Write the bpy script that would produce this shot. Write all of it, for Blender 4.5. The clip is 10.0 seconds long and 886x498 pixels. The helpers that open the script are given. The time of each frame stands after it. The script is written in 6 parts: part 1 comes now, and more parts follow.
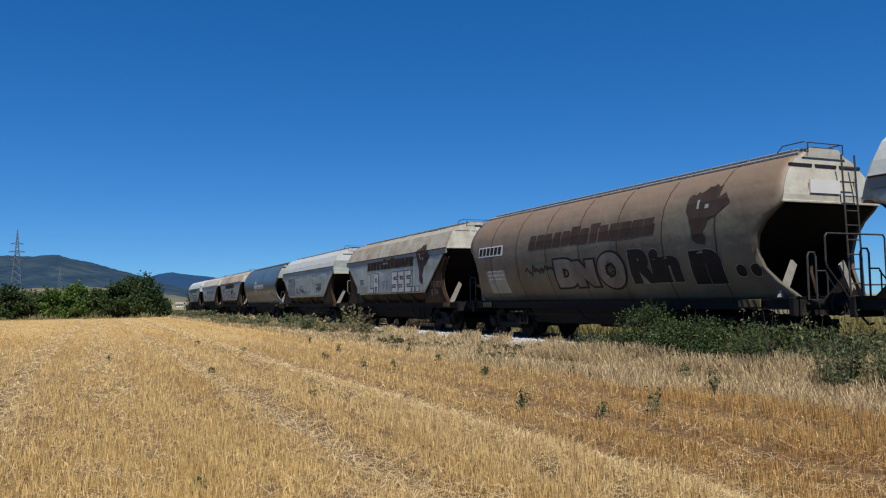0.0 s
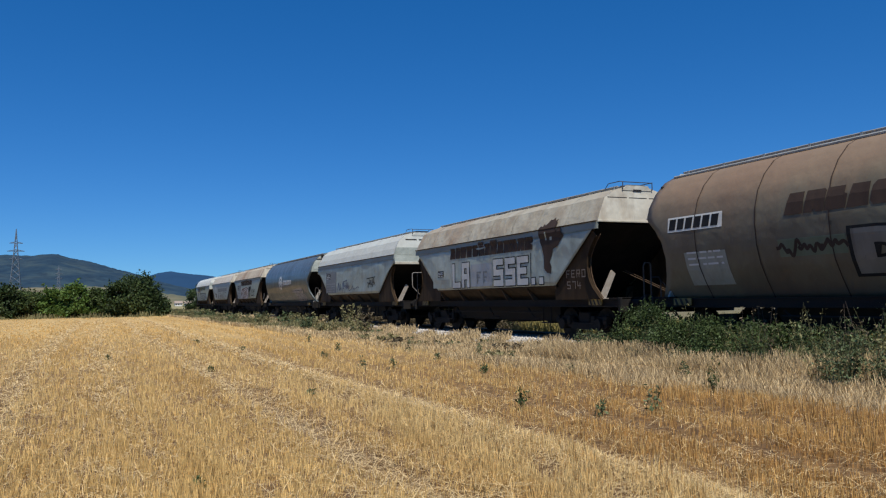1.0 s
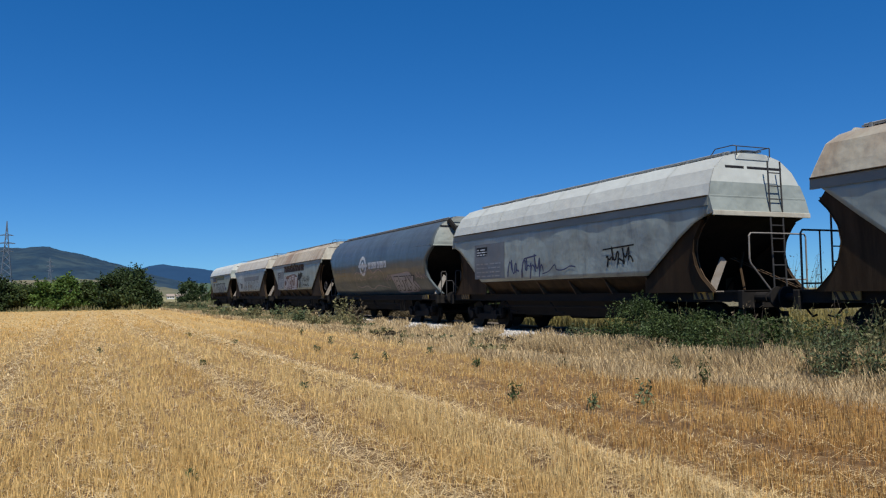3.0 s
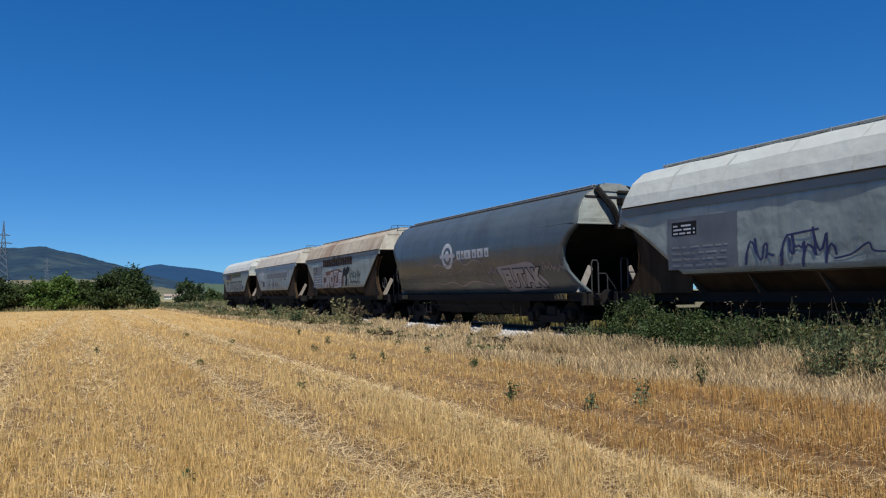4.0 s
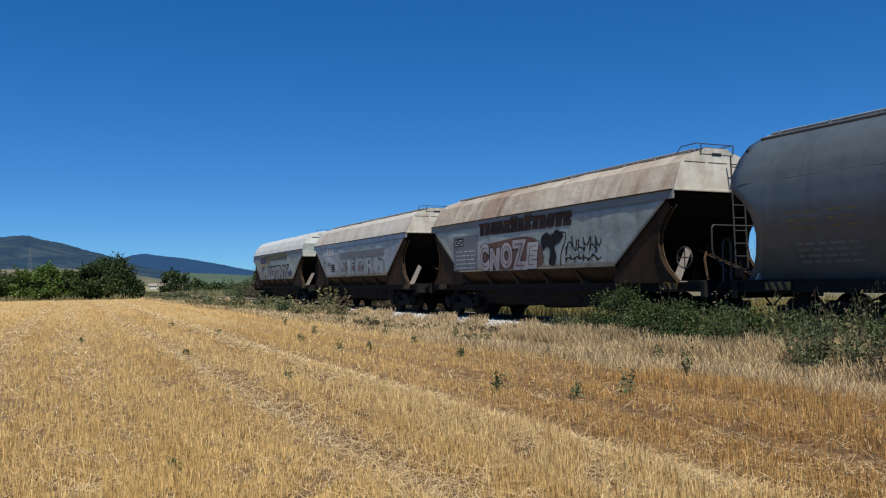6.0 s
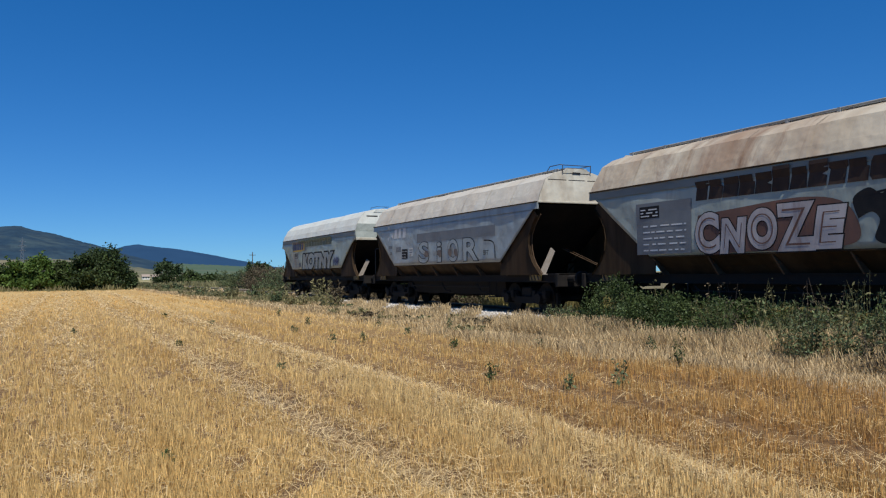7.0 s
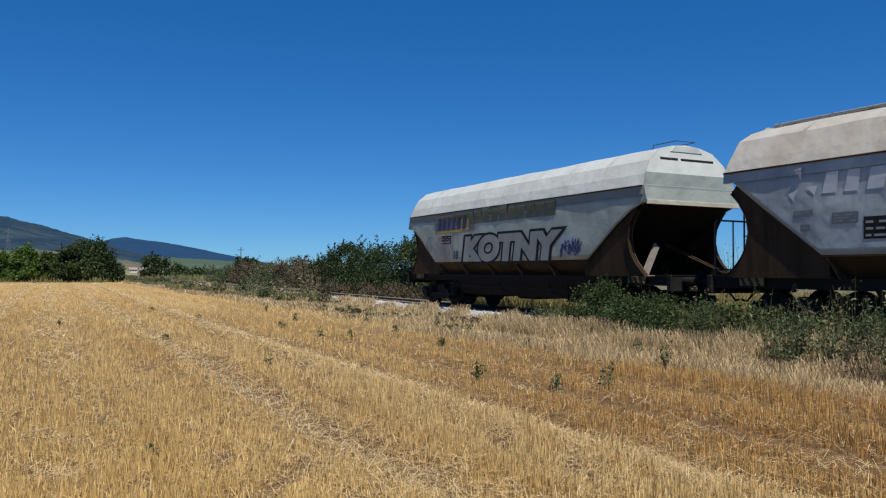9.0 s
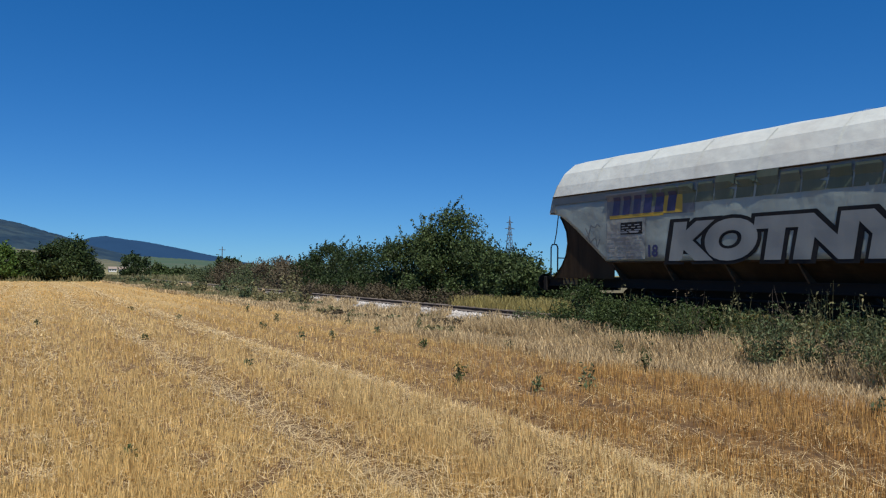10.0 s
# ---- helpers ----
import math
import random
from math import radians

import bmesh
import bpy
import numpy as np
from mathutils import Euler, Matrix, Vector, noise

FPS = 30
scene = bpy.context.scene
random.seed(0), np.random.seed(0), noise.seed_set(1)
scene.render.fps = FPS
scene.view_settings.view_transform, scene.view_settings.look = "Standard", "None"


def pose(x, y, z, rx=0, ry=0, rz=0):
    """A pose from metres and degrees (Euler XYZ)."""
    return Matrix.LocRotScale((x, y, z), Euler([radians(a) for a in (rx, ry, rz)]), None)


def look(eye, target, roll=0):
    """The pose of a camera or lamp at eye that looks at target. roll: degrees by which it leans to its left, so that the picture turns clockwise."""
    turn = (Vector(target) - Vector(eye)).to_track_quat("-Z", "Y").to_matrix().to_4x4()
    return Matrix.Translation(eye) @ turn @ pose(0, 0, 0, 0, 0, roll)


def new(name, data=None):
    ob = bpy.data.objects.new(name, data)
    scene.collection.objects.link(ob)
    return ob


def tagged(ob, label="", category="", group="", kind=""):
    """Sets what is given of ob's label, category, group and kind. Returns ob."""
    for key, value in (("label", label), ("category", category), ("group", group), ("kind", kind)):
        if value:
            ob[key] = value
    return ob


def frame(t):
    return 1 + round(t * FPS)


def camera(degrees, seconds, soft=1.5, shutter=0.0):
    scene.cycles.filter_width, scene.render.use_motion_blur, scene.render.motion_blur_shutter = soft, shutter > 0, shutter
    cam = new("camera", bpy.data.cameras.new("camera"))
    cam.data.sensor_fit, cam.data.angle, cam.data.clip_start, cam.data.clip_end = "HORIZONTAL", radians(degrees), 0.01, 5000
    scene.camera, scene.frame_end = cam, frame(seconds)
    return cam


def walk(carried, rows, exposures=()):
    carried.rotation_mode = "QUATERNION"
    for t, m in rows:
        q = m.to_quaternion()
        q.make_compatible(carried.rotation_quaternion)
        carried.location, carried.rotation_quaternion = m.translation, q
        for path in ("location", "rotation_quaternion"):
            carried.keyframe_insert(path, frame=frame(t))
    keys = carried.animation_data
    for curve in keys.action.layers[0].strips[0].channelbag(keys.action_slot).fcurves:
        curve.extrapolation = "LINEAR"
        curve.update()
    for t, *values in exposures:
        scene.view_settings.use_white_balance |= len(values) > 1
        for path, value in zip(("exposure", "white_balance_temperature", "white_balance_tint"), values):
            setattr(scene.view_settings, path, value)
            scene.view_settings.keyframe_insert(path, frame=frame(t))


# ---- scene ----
FIELD_OF_VIEW = 58.49
cam = camera(FIELD_OF_VIEW, 10.0, soft=1.2)
EYE = (0.0, 0.0, 1.55)
# seconds, turn to the right of the track's line, tilt up, lean (degrees)
TURNS = [
    (0, 23.805, 3.714, -0.892),
    (0.5, 23.834, 3.701, -0.958),
    (1, 23.871, 3.615, -0.979),
    (1.5, 23.923, 3.534, -1.002),
    (2, 23.979, 3.318, -1.031),
    (2.5, 24.213, 3.155, -0.915),
    (4, 24.557, 3.150, -0.818),
    (4.5, 24.747, 3.082, -0.859),
    (5, 24.899, 2.932, -0.854),
    (5.5, 25.202, 2.721, -0.797),
    (7, 25.955, 1.765, -0.676),
    (7.5, 26.155, 1.664, -0.478),
    (8, 26.511, 1.622, -0.299),
    (8.5, 26.624, 1.627, -0.014),
    (9, 26.736, 1.650, 0.348),
    (9.5, 27.157, 1.677, 0.737),
    (10, 28.001, 1.767, 0.740),
]
walk(cam, [(t, pose(*EYE, 90 + tilt, 0, -turn) @ pose(0, 0, 0, 0, 0, lean)) for t, turn, tilt, lean in TURNS], exposures=[(0.0, 0.34), (6.0, 0.34), (9.0, 0.26), (10.0, 0.24)])

# ---- daylight ----
SUN_ELEVATION, SUN_AZIMUTH = 61.0, 191.5      # azimuth clockwise from +Y
world = bpy.data.worlds.new("sky")
scene.world = world
world.use_nodes = True
wn = world.node_tree.nodes
sky = wn.new("ShaderNodeTexSky")
sky.sky_type = "NISHITA"
sky.sun_disc = False
sky.sun_elevation, sky.sun_rotation = radians(SUN_ELEVATION), radians(SUN_AZIMUTH)
sky.air_density, sky.dust_density, sky.ozone_density, sky.altitude = 0.8, 0.0, 2.4, 1600
wn["Background"].inputs["Strength"].default_value = 0.079
vivid = wn.new("ShaderNodeHueSaturation")
vivid.inputs["Saturation"].default_value = 1.37
world.node_tree.links.new(sky.outputs["Color"], vivid.inputs["Color"])
deep = wn.new("ShaderNodeMix")
deep.data_type, deep.blend_type = "RGBA", "MULTIPLY"
deep.inputs[0].default_value, deep.inputs[7].default_value = 1.0, (0.58, 1.15, 1.78, 1)
hazeless = wn.new("ShaderNodeGamma")          # clear dry air: the sky pales little towards the horizon
hazeless.inputs["Gamma"].default_value = 0.7
world.node_tree.links.new(vivid.outputs["Color"], hazeless.inputs["Color"])
world.node_tree.links.new(hazeless.outputs["Color"], deep.inputs[6])
world.node_tree.links.new(deep.outputs[2], wn["Background"].inputs["Color"])
sun = new("sun", bpy.data.lights.new("sun", "SUN"))
sun.data.energy, sun.data.angle, sun.data.color = 4.0, radians(0.53), (1.0, 0.955, 0.88)
_e, _a = radians(SUN_ELEVATION), radians(SUN_AZIMUTH)
sun.matrix_world = look((0, 0, 60), (-math.sin(_a) * math.cos(_e), -math.cos(_a) * math.cos(_e), 60 - math.sin(_e)))

# ---- materials ----
def surface(name, c1, c2, scale=3.0, rough=0.6, metal=0.0, bump=0.15, stain=None, stain_scale=0.7, stain_amount=0.5,
            stretch=(1, 1, 1), island=0.0, fine=40.0, bump_size=0.02, translucent=0.0, blotch=None, blotch_scale=1.1, blotch_amount=0.6, wash=None, dents=0.0, spec=0.5):
    """Two-colour grain with a broader stain, roughness variation and relief."""
    m = bpy.data.materials.new(name)
    m.use_nodes = True
    nt = m.node_tree
    n, l = nt.nodes, nt.links
    p = n["Principled BSDF"]
    tc = n.new("ShaderNodeTexCoord")
    mp = n.new("ShaderNodeMapping")
    mp.inputs["Scale"].default_value = stretch
    l.new(tc.outputs["Object"], mp.inputs["Vector"])

    def noise_tex(sc, detail=5):
        t = n.new("ShaderNodeTexNoise")
        t.inputs["Scale"].default_value, t.inputs["Detail"].default_value = sc, detail
        l.new(mp.outputs["Vector"], t.inputs["Vector"])
        return t

    def ramp(src, lo, hi):
        r = n.new("ShaderNodeMapRange")
        r.inputs["From Min"].default_value, r.inputs["From Max"].default_value = lo, hi
        l.new(src, r.inputs["Value"])
        return r.outputs["Result"]

    def mix(fac, a, b):
        x = n.new("ShaderNodeMix")
        x.data_type = "RGBA"
        for sock, val in ((x.inputs[0], fac), (x.inputs[6], a), (x.inputs[7], b)):
            if isinstance(val, (tuple, list)):
                sock.default_value = (*val, 1)
            elif isinstance(val, float):
                sock.default_value = val
            else:
                l.new(val, sock)
        return x.outputs[2]

    grain = noise_tex(scale)
    col = mix(ramp(grain.outputs["Fac"], 0.3, 0.7), c1, c2)
    if stain:
        st = noise_tex(stain_scale, 8)
        mul = n.new("ShaderNodeMath")
        mul.operation = "MULTIPLY"
        l.new(ramp(st.outputs["Fac"], 0.45, 0.7), mul.inputs[0])
        mul.inputs[1].default_value = stain_amount
        col = mix(mul.outputs[0], col, stain)
    if blotch:
        bt = noise_tex(blotch_scale, 10)
        bt.inputs["Roughness"].default_value, bt.inputs["Distortion"].default_value = .72, .6
        mul = n.new("ShaderNodeMath")
        mul.operation = "MULTIPLY"
        l.new(ramp(bt.outputs["Fac"], .50, .66), mul.inputs[0])
        mul.inputs[1].default_value = blotch_amount
        col = mix(mul.outputs[0], col, blotch)
    if wash:
        # rust washed down from the roof hatches: (colour, height where it ends, height where it is full)
        sep = n.new("ShaderNodeSeparateXYZ")
        l.new(tc.outputs["Object"], sep.inputs[0])
        wob = n.new("ShaderNodeMath")
        wob.operation = "MULTIPLY_ADD"
        l.new(noise_tex(2.2, 6).outputs["Fac"], wob.inputs[0])
        wob.inputs[1].default_value = .9
        l.new(sep.outputs["Z"], wob.inputs[2])
        mul = n.new("ShaderNodeMath")
        mul.operation = "MULTIPLY"
        l.new(ramp(wob.outputs[0], wash[1] + .45, wash[2] + .45), mul.inputs[0])
        mul.inputs[1].default_value = .75
        col = mix(mul.outputs[0], col, wash[0])
    if island:
        g = n.new("ShaderNodeNewGeometry")
        hsv = n.new("ShaderNodeHueSaturation")
        l.new(ramp(g.outputs["Random Per Island"], 0, 1), hsv.inputs["Value"])
        hsv.inputs["Value"].default_value = 1
        r = n.new("ShaderNodeMapRange")
        r.inputs["To Min"].default_value, r.inputs["To Max"].default_value = 1 - island, 1 + island
        l.new(g.outputs["Random Per Island"], r.inputs["Value"])
        l.new(r.outputs["Result"], hsv.inputs["Value"])
        l.new(col, hsv.inputs["Color"])
        col = hsv.outputs["Color"]
    l.new(col, p.inputs["Base Color"])
    fn = noise_tex(fine, 3)
    rr = n.new("ShaderNodeMapRange")
    rr.inputs["To Min"].default_value, rr.inputs["To Max"].default_value = max(0.05, rough - 0.12), min(1, rough + 0.12)
    l.new(grain.outputs["Fac"], rr.inputs["Value"])
    l.new(rr.outputs["Result"], p.inputs["Roughness"])
    p.inputs["Metallic"].default_value = metal
    p.inputs["Specular IOR Level"].default_value = spec
    if bump:
        b = n.new("ShaderNodeBump")
        b.inputs["Strength"].default_value, b.inputs["Distance"].default_value = bump, bump_size
        l.new(fn.outputs["Fac"], b.inputs["Height"])
        if dents:
            big = n.new("ShaderNodeTexNoise")
            big.inputs["Scale"].default_value, big.inputs["Detail"].default_value = 2.3, 2
            l.new(tc.outputs["Object"], big.inputs["Vector"])
            d = n.new("ShaderNodeBump")
            d.inputs["Strength"].default_value, d.inputs["Distance"].default_value = 1.0, dents
            l.new(big.outputs["Fac"], d.inputs["Height"])
            l.new(d.outputs["Normal"], b.inputs["Normal"])
        l.new(b.outputs["Normal"], p.inputs["Normal"])
    if translucent:
        tr = n.new("ShaderNodeBsdfTranslucent")
        l.new(col, tr.inputs["Color"])
        ms = n.new("ShaderNodeMixShader")
        ms.inputs[0].default_value = translucent
        l.new(p.outputs[0], ms.inputs[1])
        l.new(tr.outputs[0], ms.inputs[2])
        l.new(ms.outputs[0], n["Material Output"].inputs["Surface"])
    return m


V = (1, 1, 0.22)   # streaks run down
PAINT = {
    "white_roof": surface("white_roof_paint", (.645, .665, .595), (.565, .585, .525), 2, .5, stain=(.45, .42, .36), stain_amount=.35, stretch=(1.5, 1, 1.2), blotch=(.44, .42, .37), blotch_amount=.35, dents=.03),
    "pale_roof": surface("pale_grey_roof_paint", (.53, .55, .495), (.475, .49, .44), 2, .5, stain=(.40, .38, .33), stain_amount=.3, stretch=(1.5, 1, 1.2), dents=.03),
    "beige_roof": surface("beige_roof_paint", (.55, .52, .44), (.47, .435, .355), 2, .6, stain=(.42, .33, .24), stain_amount=.55, stretch=(.6, 1, .6), blotch=(.36, .30, .24), blotch_amount=.45, dents=.04),
    "tan_roof": surface("tan_roof_paint", (.40, .375, .295), (.32, .285, .21), 2, .65, stain=(.28, .19, .12), stain_amount=.7, stretch=(.5, .8, .5), blotch=(.23, .165, .10), blotch_amount=.6, dents=.06),
    "rust_roof": surface("rust_roof_paint", (.50, .45, .35), (.39, .325, .235), 1.6, .7, stain=(.24, .135, .075), stain_amount=.75, stretch=(.3, 1, .3), blotch=(.17, .09, .05), blotch_amount=.7, dents=.05),
    "grey_side": surface("grey_side_paint", (.352, .398, .348), (.258, .290, .254), 1.3, .36, stain=(.45, .495, .435), stain_amount=.75, stretch=V, blotch=(.165, .17, .135), blotch_amount=.5, blotch_scale=1.6, dents=.03),
    "blue_side": surface("blue_grey_side_paint", (.345, .390, .385), (.255, .285, .285), 1.3, .34, stain=(.44, .485, .475), stain_amount=.75, stretch=V, blotch=(.17, .185, .185), blotch_amount=.5, blotch_scale=1.6, dents=.035),
    "pale_side": surface("pale_side_paint", (.37, .42, .36), (.285, .322, .275), 1.3, .33, stain=(.20, .20, .18), stain_amount=.6, stretch=V, blotch=(.23, .24, .195), blotch_amount=.45, blotch_scale=1.6, dents=.028),
    "brown_tank": surface("brown_tank_paint", (.160, .146, .097), (.108, .097, .063), 1.4, .6, stain=(.125, .08, .05), stain_amount=.85, stretch=(.6, .6, .3), blotch=(.10, .075, .05), blotch_amount=.55, wash=((.25, .165, .102), 2.9, 3.7), dents=.03),
    "dark_tank": surface("dark_tank_paint", (.098, .118, .118), (.078, .095, .097), 1.2, .32, stain=(.095, .10, .102), stain_amount=.4, stretch=V, blotch=(.05, .052, .052), blotch_amount=.5, dents=.02),
    "fascia": surface("fascia_grey_paint", (.225, .245, .215), (.18, .195, .17), 2, .5, stain=(.14, .12, .09), stain_amount=.6, stretch=(1, .3, 1)),
    "end_dark": surface("end_panel_dark_grey_paint", (.29, .32, .285), (.235, .26, .23), 2, .45, stain=(.28, .30, .26), stain_amount=.5, stretch=(1, 1, .4), dents=.06),
    "end_white": surface("end_panel_paint", (.55, .525, .43), (.47, .44, .35), 2, .5, stain=(.33, .26, .18), stain_amount=.55, stretch=(1, 1, .3), blotch=(.30, .24, .17), blotch_amount=.6, dents=.05),
    "end_grey": surface("end_panel_grey_paint", (.315, .345, .305), (.265, .29, .255), 2, .5, stain=(.30, .27, .22), stain_amount=.5, stretch=(1, 1, .3), blotch=(.22, .20, .16), blotch_amount=.5, dents=.06),
}
HOPPER = surface("grimy_hopper_steel", (.046, .027, .012), (.024, .016, .009), 3, .75, stain=(.075, .045, .024), stain_amount=.7, stretch=V, blotch=(.085, .055, .03), blotch_amount=.6, spec=0.15)
# near-black hopper steel: the shade of the end recesses is put into the colour
HOPPER_DARK = surface("shade_dark_steel", (.014, .012, .010), (.009, .008, .007), 3, .8, stain=(.03, .022, .015), stain_amount=.5, spec=0.15)
RIB = surface("rusty_rib_steel", (.13, .085, .05), (.08, .05, .03), 6, .8, spec=0.15)
UNDER = surface("underframe_black", (.014, .013, .012), (.022, .019, .017), 5, .8, stain=(.035, .027, .02), stain_amount=.4, spec=0.15)
WHEEL = surface("wheel_steel", (.024, .020, .016), (.015, .013, .011), 6, .7, metal=.1, spec=0.15)
TREAD = surface("worn_tread_steel", (.35, .34, .33), (.28, .27, .26), 8, .35, metal=.9)
STRUT = surface("pale_strut_paint", (.42, .39, .34), (.30, .26, .21), 8, .6, stain=(.2, .14, .09))
RAILING = surface("dark_handrail_paint", (.032, .031, .030), (.055, .050, .045), 8, .6)
PALE_RAILING = surface("weathered_handrail_paint", (.26, .24, .21), (.18, .16, .14), 8, .6)
WALKWAY_PALE = surface("galvanised_walkway", (.36, .37, .35), (.28, .29, .27), 8, .55, metal=.2)
WALKWAY = surface("walkway_grating", (.10, .095, .09), (.15, .14, .12), 12, .6, metal=.4)
YELLOW = surface("yellow_plate_paint", (.25, .175, .04), (.16, .11, .03), 8, .5)
BLACK = surface("black_stripe_paint", (.02, .02, .02), (.035, .03, .03), 8, .5, spec=0.15)
INK_BROWN = surface("faded_brown_lettering", (.040, .027, .021), (.065, .045, .035), 3, .7, stretch=V, spec=0.15)
INK_BLACK = surface("black_lettering", (.011, .011, .012), (.021, .021, .021), 5, .6, spec=0.15)
INK_GREEN = surface("faded_green_lettering", (.085, .115, .065), (.14, .165, .11), 3, .6, stretch=V)
INK_BLUE = surface("navy_lettering", (.02, .025, .09), (.03, .035, .12), 4, .5)
INK_WHITE = surface("white_lettering", (.62, .64, .64), (.53, .55, .55), 4, .55)
INK_SILVER = surface("silver_spray_paint", (.24, .24, .235), (.31, .31, .30), 3, .5, stretch=V)
INK_PALE = surface("pale_spray_paint", (.56, .57, .54), (.46, .47, .45), 3, .6, stretch=V)
DULL_SILVER = surface("grimy_silver_spray", (.21, .20, .175), (.10, .095, .08), 2.2, .5, stretch=V, blotch=(.055, .05, .042), blotch_scale=1.4, blotch_amount=.8)
DULL_PALE = surface("dull_pale_spray", (.46, .43, .42), (.36, .33, .32), 2.5, .5, stretch=V, blotch=(.22, .15, .13), blotch_scale=1.8, blotch_amount=.7)
INK_DIM = surface("grimy_grey_spray_line", (.27, .255, .22), (.19, .18, .155), 3, .6)
INK_PINK = surface("pinkish_spray_line", (.42, .34, .31), (.34, .27, .25), 3, .6)
INK_DUSKY = surface("dusky_pink_grey_spray", (.33, .29, .265), (.41, .37, .34), 3, .6)
RUST_SPRAY = surface("faded_rust_spray", (.16, .12, .09), (.22, .17, .13), 3, .6, stretch=V)
INK_RED = surface("oxide_lettering", (.16, .075, .05), (.11, .06, .045), 3, .7, stretch=V)
SIGN_GREY = surface("grey_data_panel", (.13, .142, .15), (.165, .178, .185), 3, .5)
SIGN_WHITE = surface("white_notice_plate", (.62, .62, .58), (.54, .54, .50), 5, .5)
SIGN_YELLOW = surface("yellow_sign_patch", (.55, .36, .03), (.48, .32, .04), 5, .5)
STEEL_RAIL = surface("rusty_rail_web", (.075, .046, .03), (.045, .03, .022), 10, .75)
RAIL_TOP = surface("polished_rail_head", (.085, .066, .052), (.06, .047, .038), 10, .55, metal=.2)
CONCRETE = surface("weathered_concrete", (.30, .28, .25), (.24, .22, .19), 8, .85, stain=(.14, .11, .08))
STONE = surface("pale_ballast_stone", (.54, .50, .44), (.38, .35, .31), 9, .85, island=.3)
BARK = surface("grey_brown_bark", (.10, .075, .055), (.06, .045, .035), 12, .9, bump=.6)
LEAF = {
    "green": surface("green_leaves", (.040, .064, .021), (.082, .112, .036), 1.2, .55, island=.58, bump=0, translucent=.15, spec=0.2),
    "dark": surface("dark_green_leaves", (.028, .048, .016), (.048, .072, .024), 1.2, .55, island=.35, bump=0, translucent=.2, spec=0.2),
    "bright": surface("bright_green_leaves", (.075, .135, .025), (.11, .17, .04), 1.2, .55, island=.35, bump=0, translucent=.25, spec=0.2),
    "grey": surface("grey_green_leaves", (.070, .098, .042), (.125, .150, .072), 1.5, .65, island=.5, bump=0, translucent=.12, spec=0.2),
    "brown": surface("dry_brown_twigs", (.125, .100, .060), (.080, .064, .040), 1.5, .8, island=.35, bump=0, spec=0.2),
    "olive": surface("olive_weed_leaves", (.17, .165, .075), (.25, .225, .11), 1.5, .7, island=.3, bump=0, translucent=.2, spec=0.2),
}
STRAW = surface("cut_straw", (.69, .48, .19), (.53, .34, .115), 1.0, .6, stretch=(1.3, .10, 1), island=.40, bump=0, stain=(.66, .50, .24), stain_scale=.3, stain_amount=.8, blotch=(.44, .255, .08), blotch_scale=.45, blotch_amount=.55)
STRAW_BROWN = surface("standing_brown_straw", (.585, .35, .108), (.335, .170, .047), 1.0, .6, stretch=(1.3, .10, 1), island=.55, bump=0, stain=(.60, .41, .16), stain_scale=.3, stain_amount=.7, blotch=(.28, .135, .04), blotch_scale=.5, blotch_amount=.5)
STRAW_PALE = surface("pale_loose_straw", (.66, .50, .26), (.58, .42, .19), .8, .6, island=.25, bump=0)
DRY_GRASS = surface("dry_grey_grass", (.56, .42, .225), (.40, .295, .155), .6, .75, island=.45, bump=0)
YELLOW_GRASS = surface("yellow_green_grass", (.28, .24, .07), (.36, .29, .10), .6, .7, island=.3, bump=0, translucent=.2)
# both wooded slopes carry the blue of distance haze in their base colour
HILL_NEAR = surface("haze_blued_hill_slope", (.022, .049, .072), (.010, .028, .053), .035, .95, bump=0, stain=(.046, .072, .080), stain_scale=.014, stain_amount=.8, blotch=(.012, .026, .044), blotch_scale=.02, blotch_amount=.7, spec=0.2)
HILL_FAR = surface("haze_blued_far_ridge", (.015, .050, .108), (.012, .043, .096), .006, .95, bump=0, spec=0.2)
FOOT_FIELDS = surface("far_fields_and_copses", (.21, .175, .105), (.06, .085, .05), .008, .95, bump=0, stretch=(.5, 1, 6), stain=(.04, .06, .04), stain_scale=.02, stain_amount=.8, spec=0.2)
# green slope greyed in its base colour to imitate haze
GREEN_SLOPE = surface("hazed_green_slope", (.045, .085, .065), (.075, .11, .06), .006, .95, bump=0, stretch=(.4, 1, 6), stain=(.16, .145, .09), stain_scale=.01, stain_amount=.5, spec=0.2)
PLASTER = surface("white_render_wall", (.72, .70, .66), (.64, .62, .58), 2, .8)
TILES = surface("roof_tiles", (.34, .27, .22), (.27, .21, .17), 2, .8)
# grey pylon steel with a bluish haze mixed into its colour
GALVANISED = surface("haze_blued_lattice", (.13, .16, .20), (.10, .125, .165), 1, .6, metal=.2)


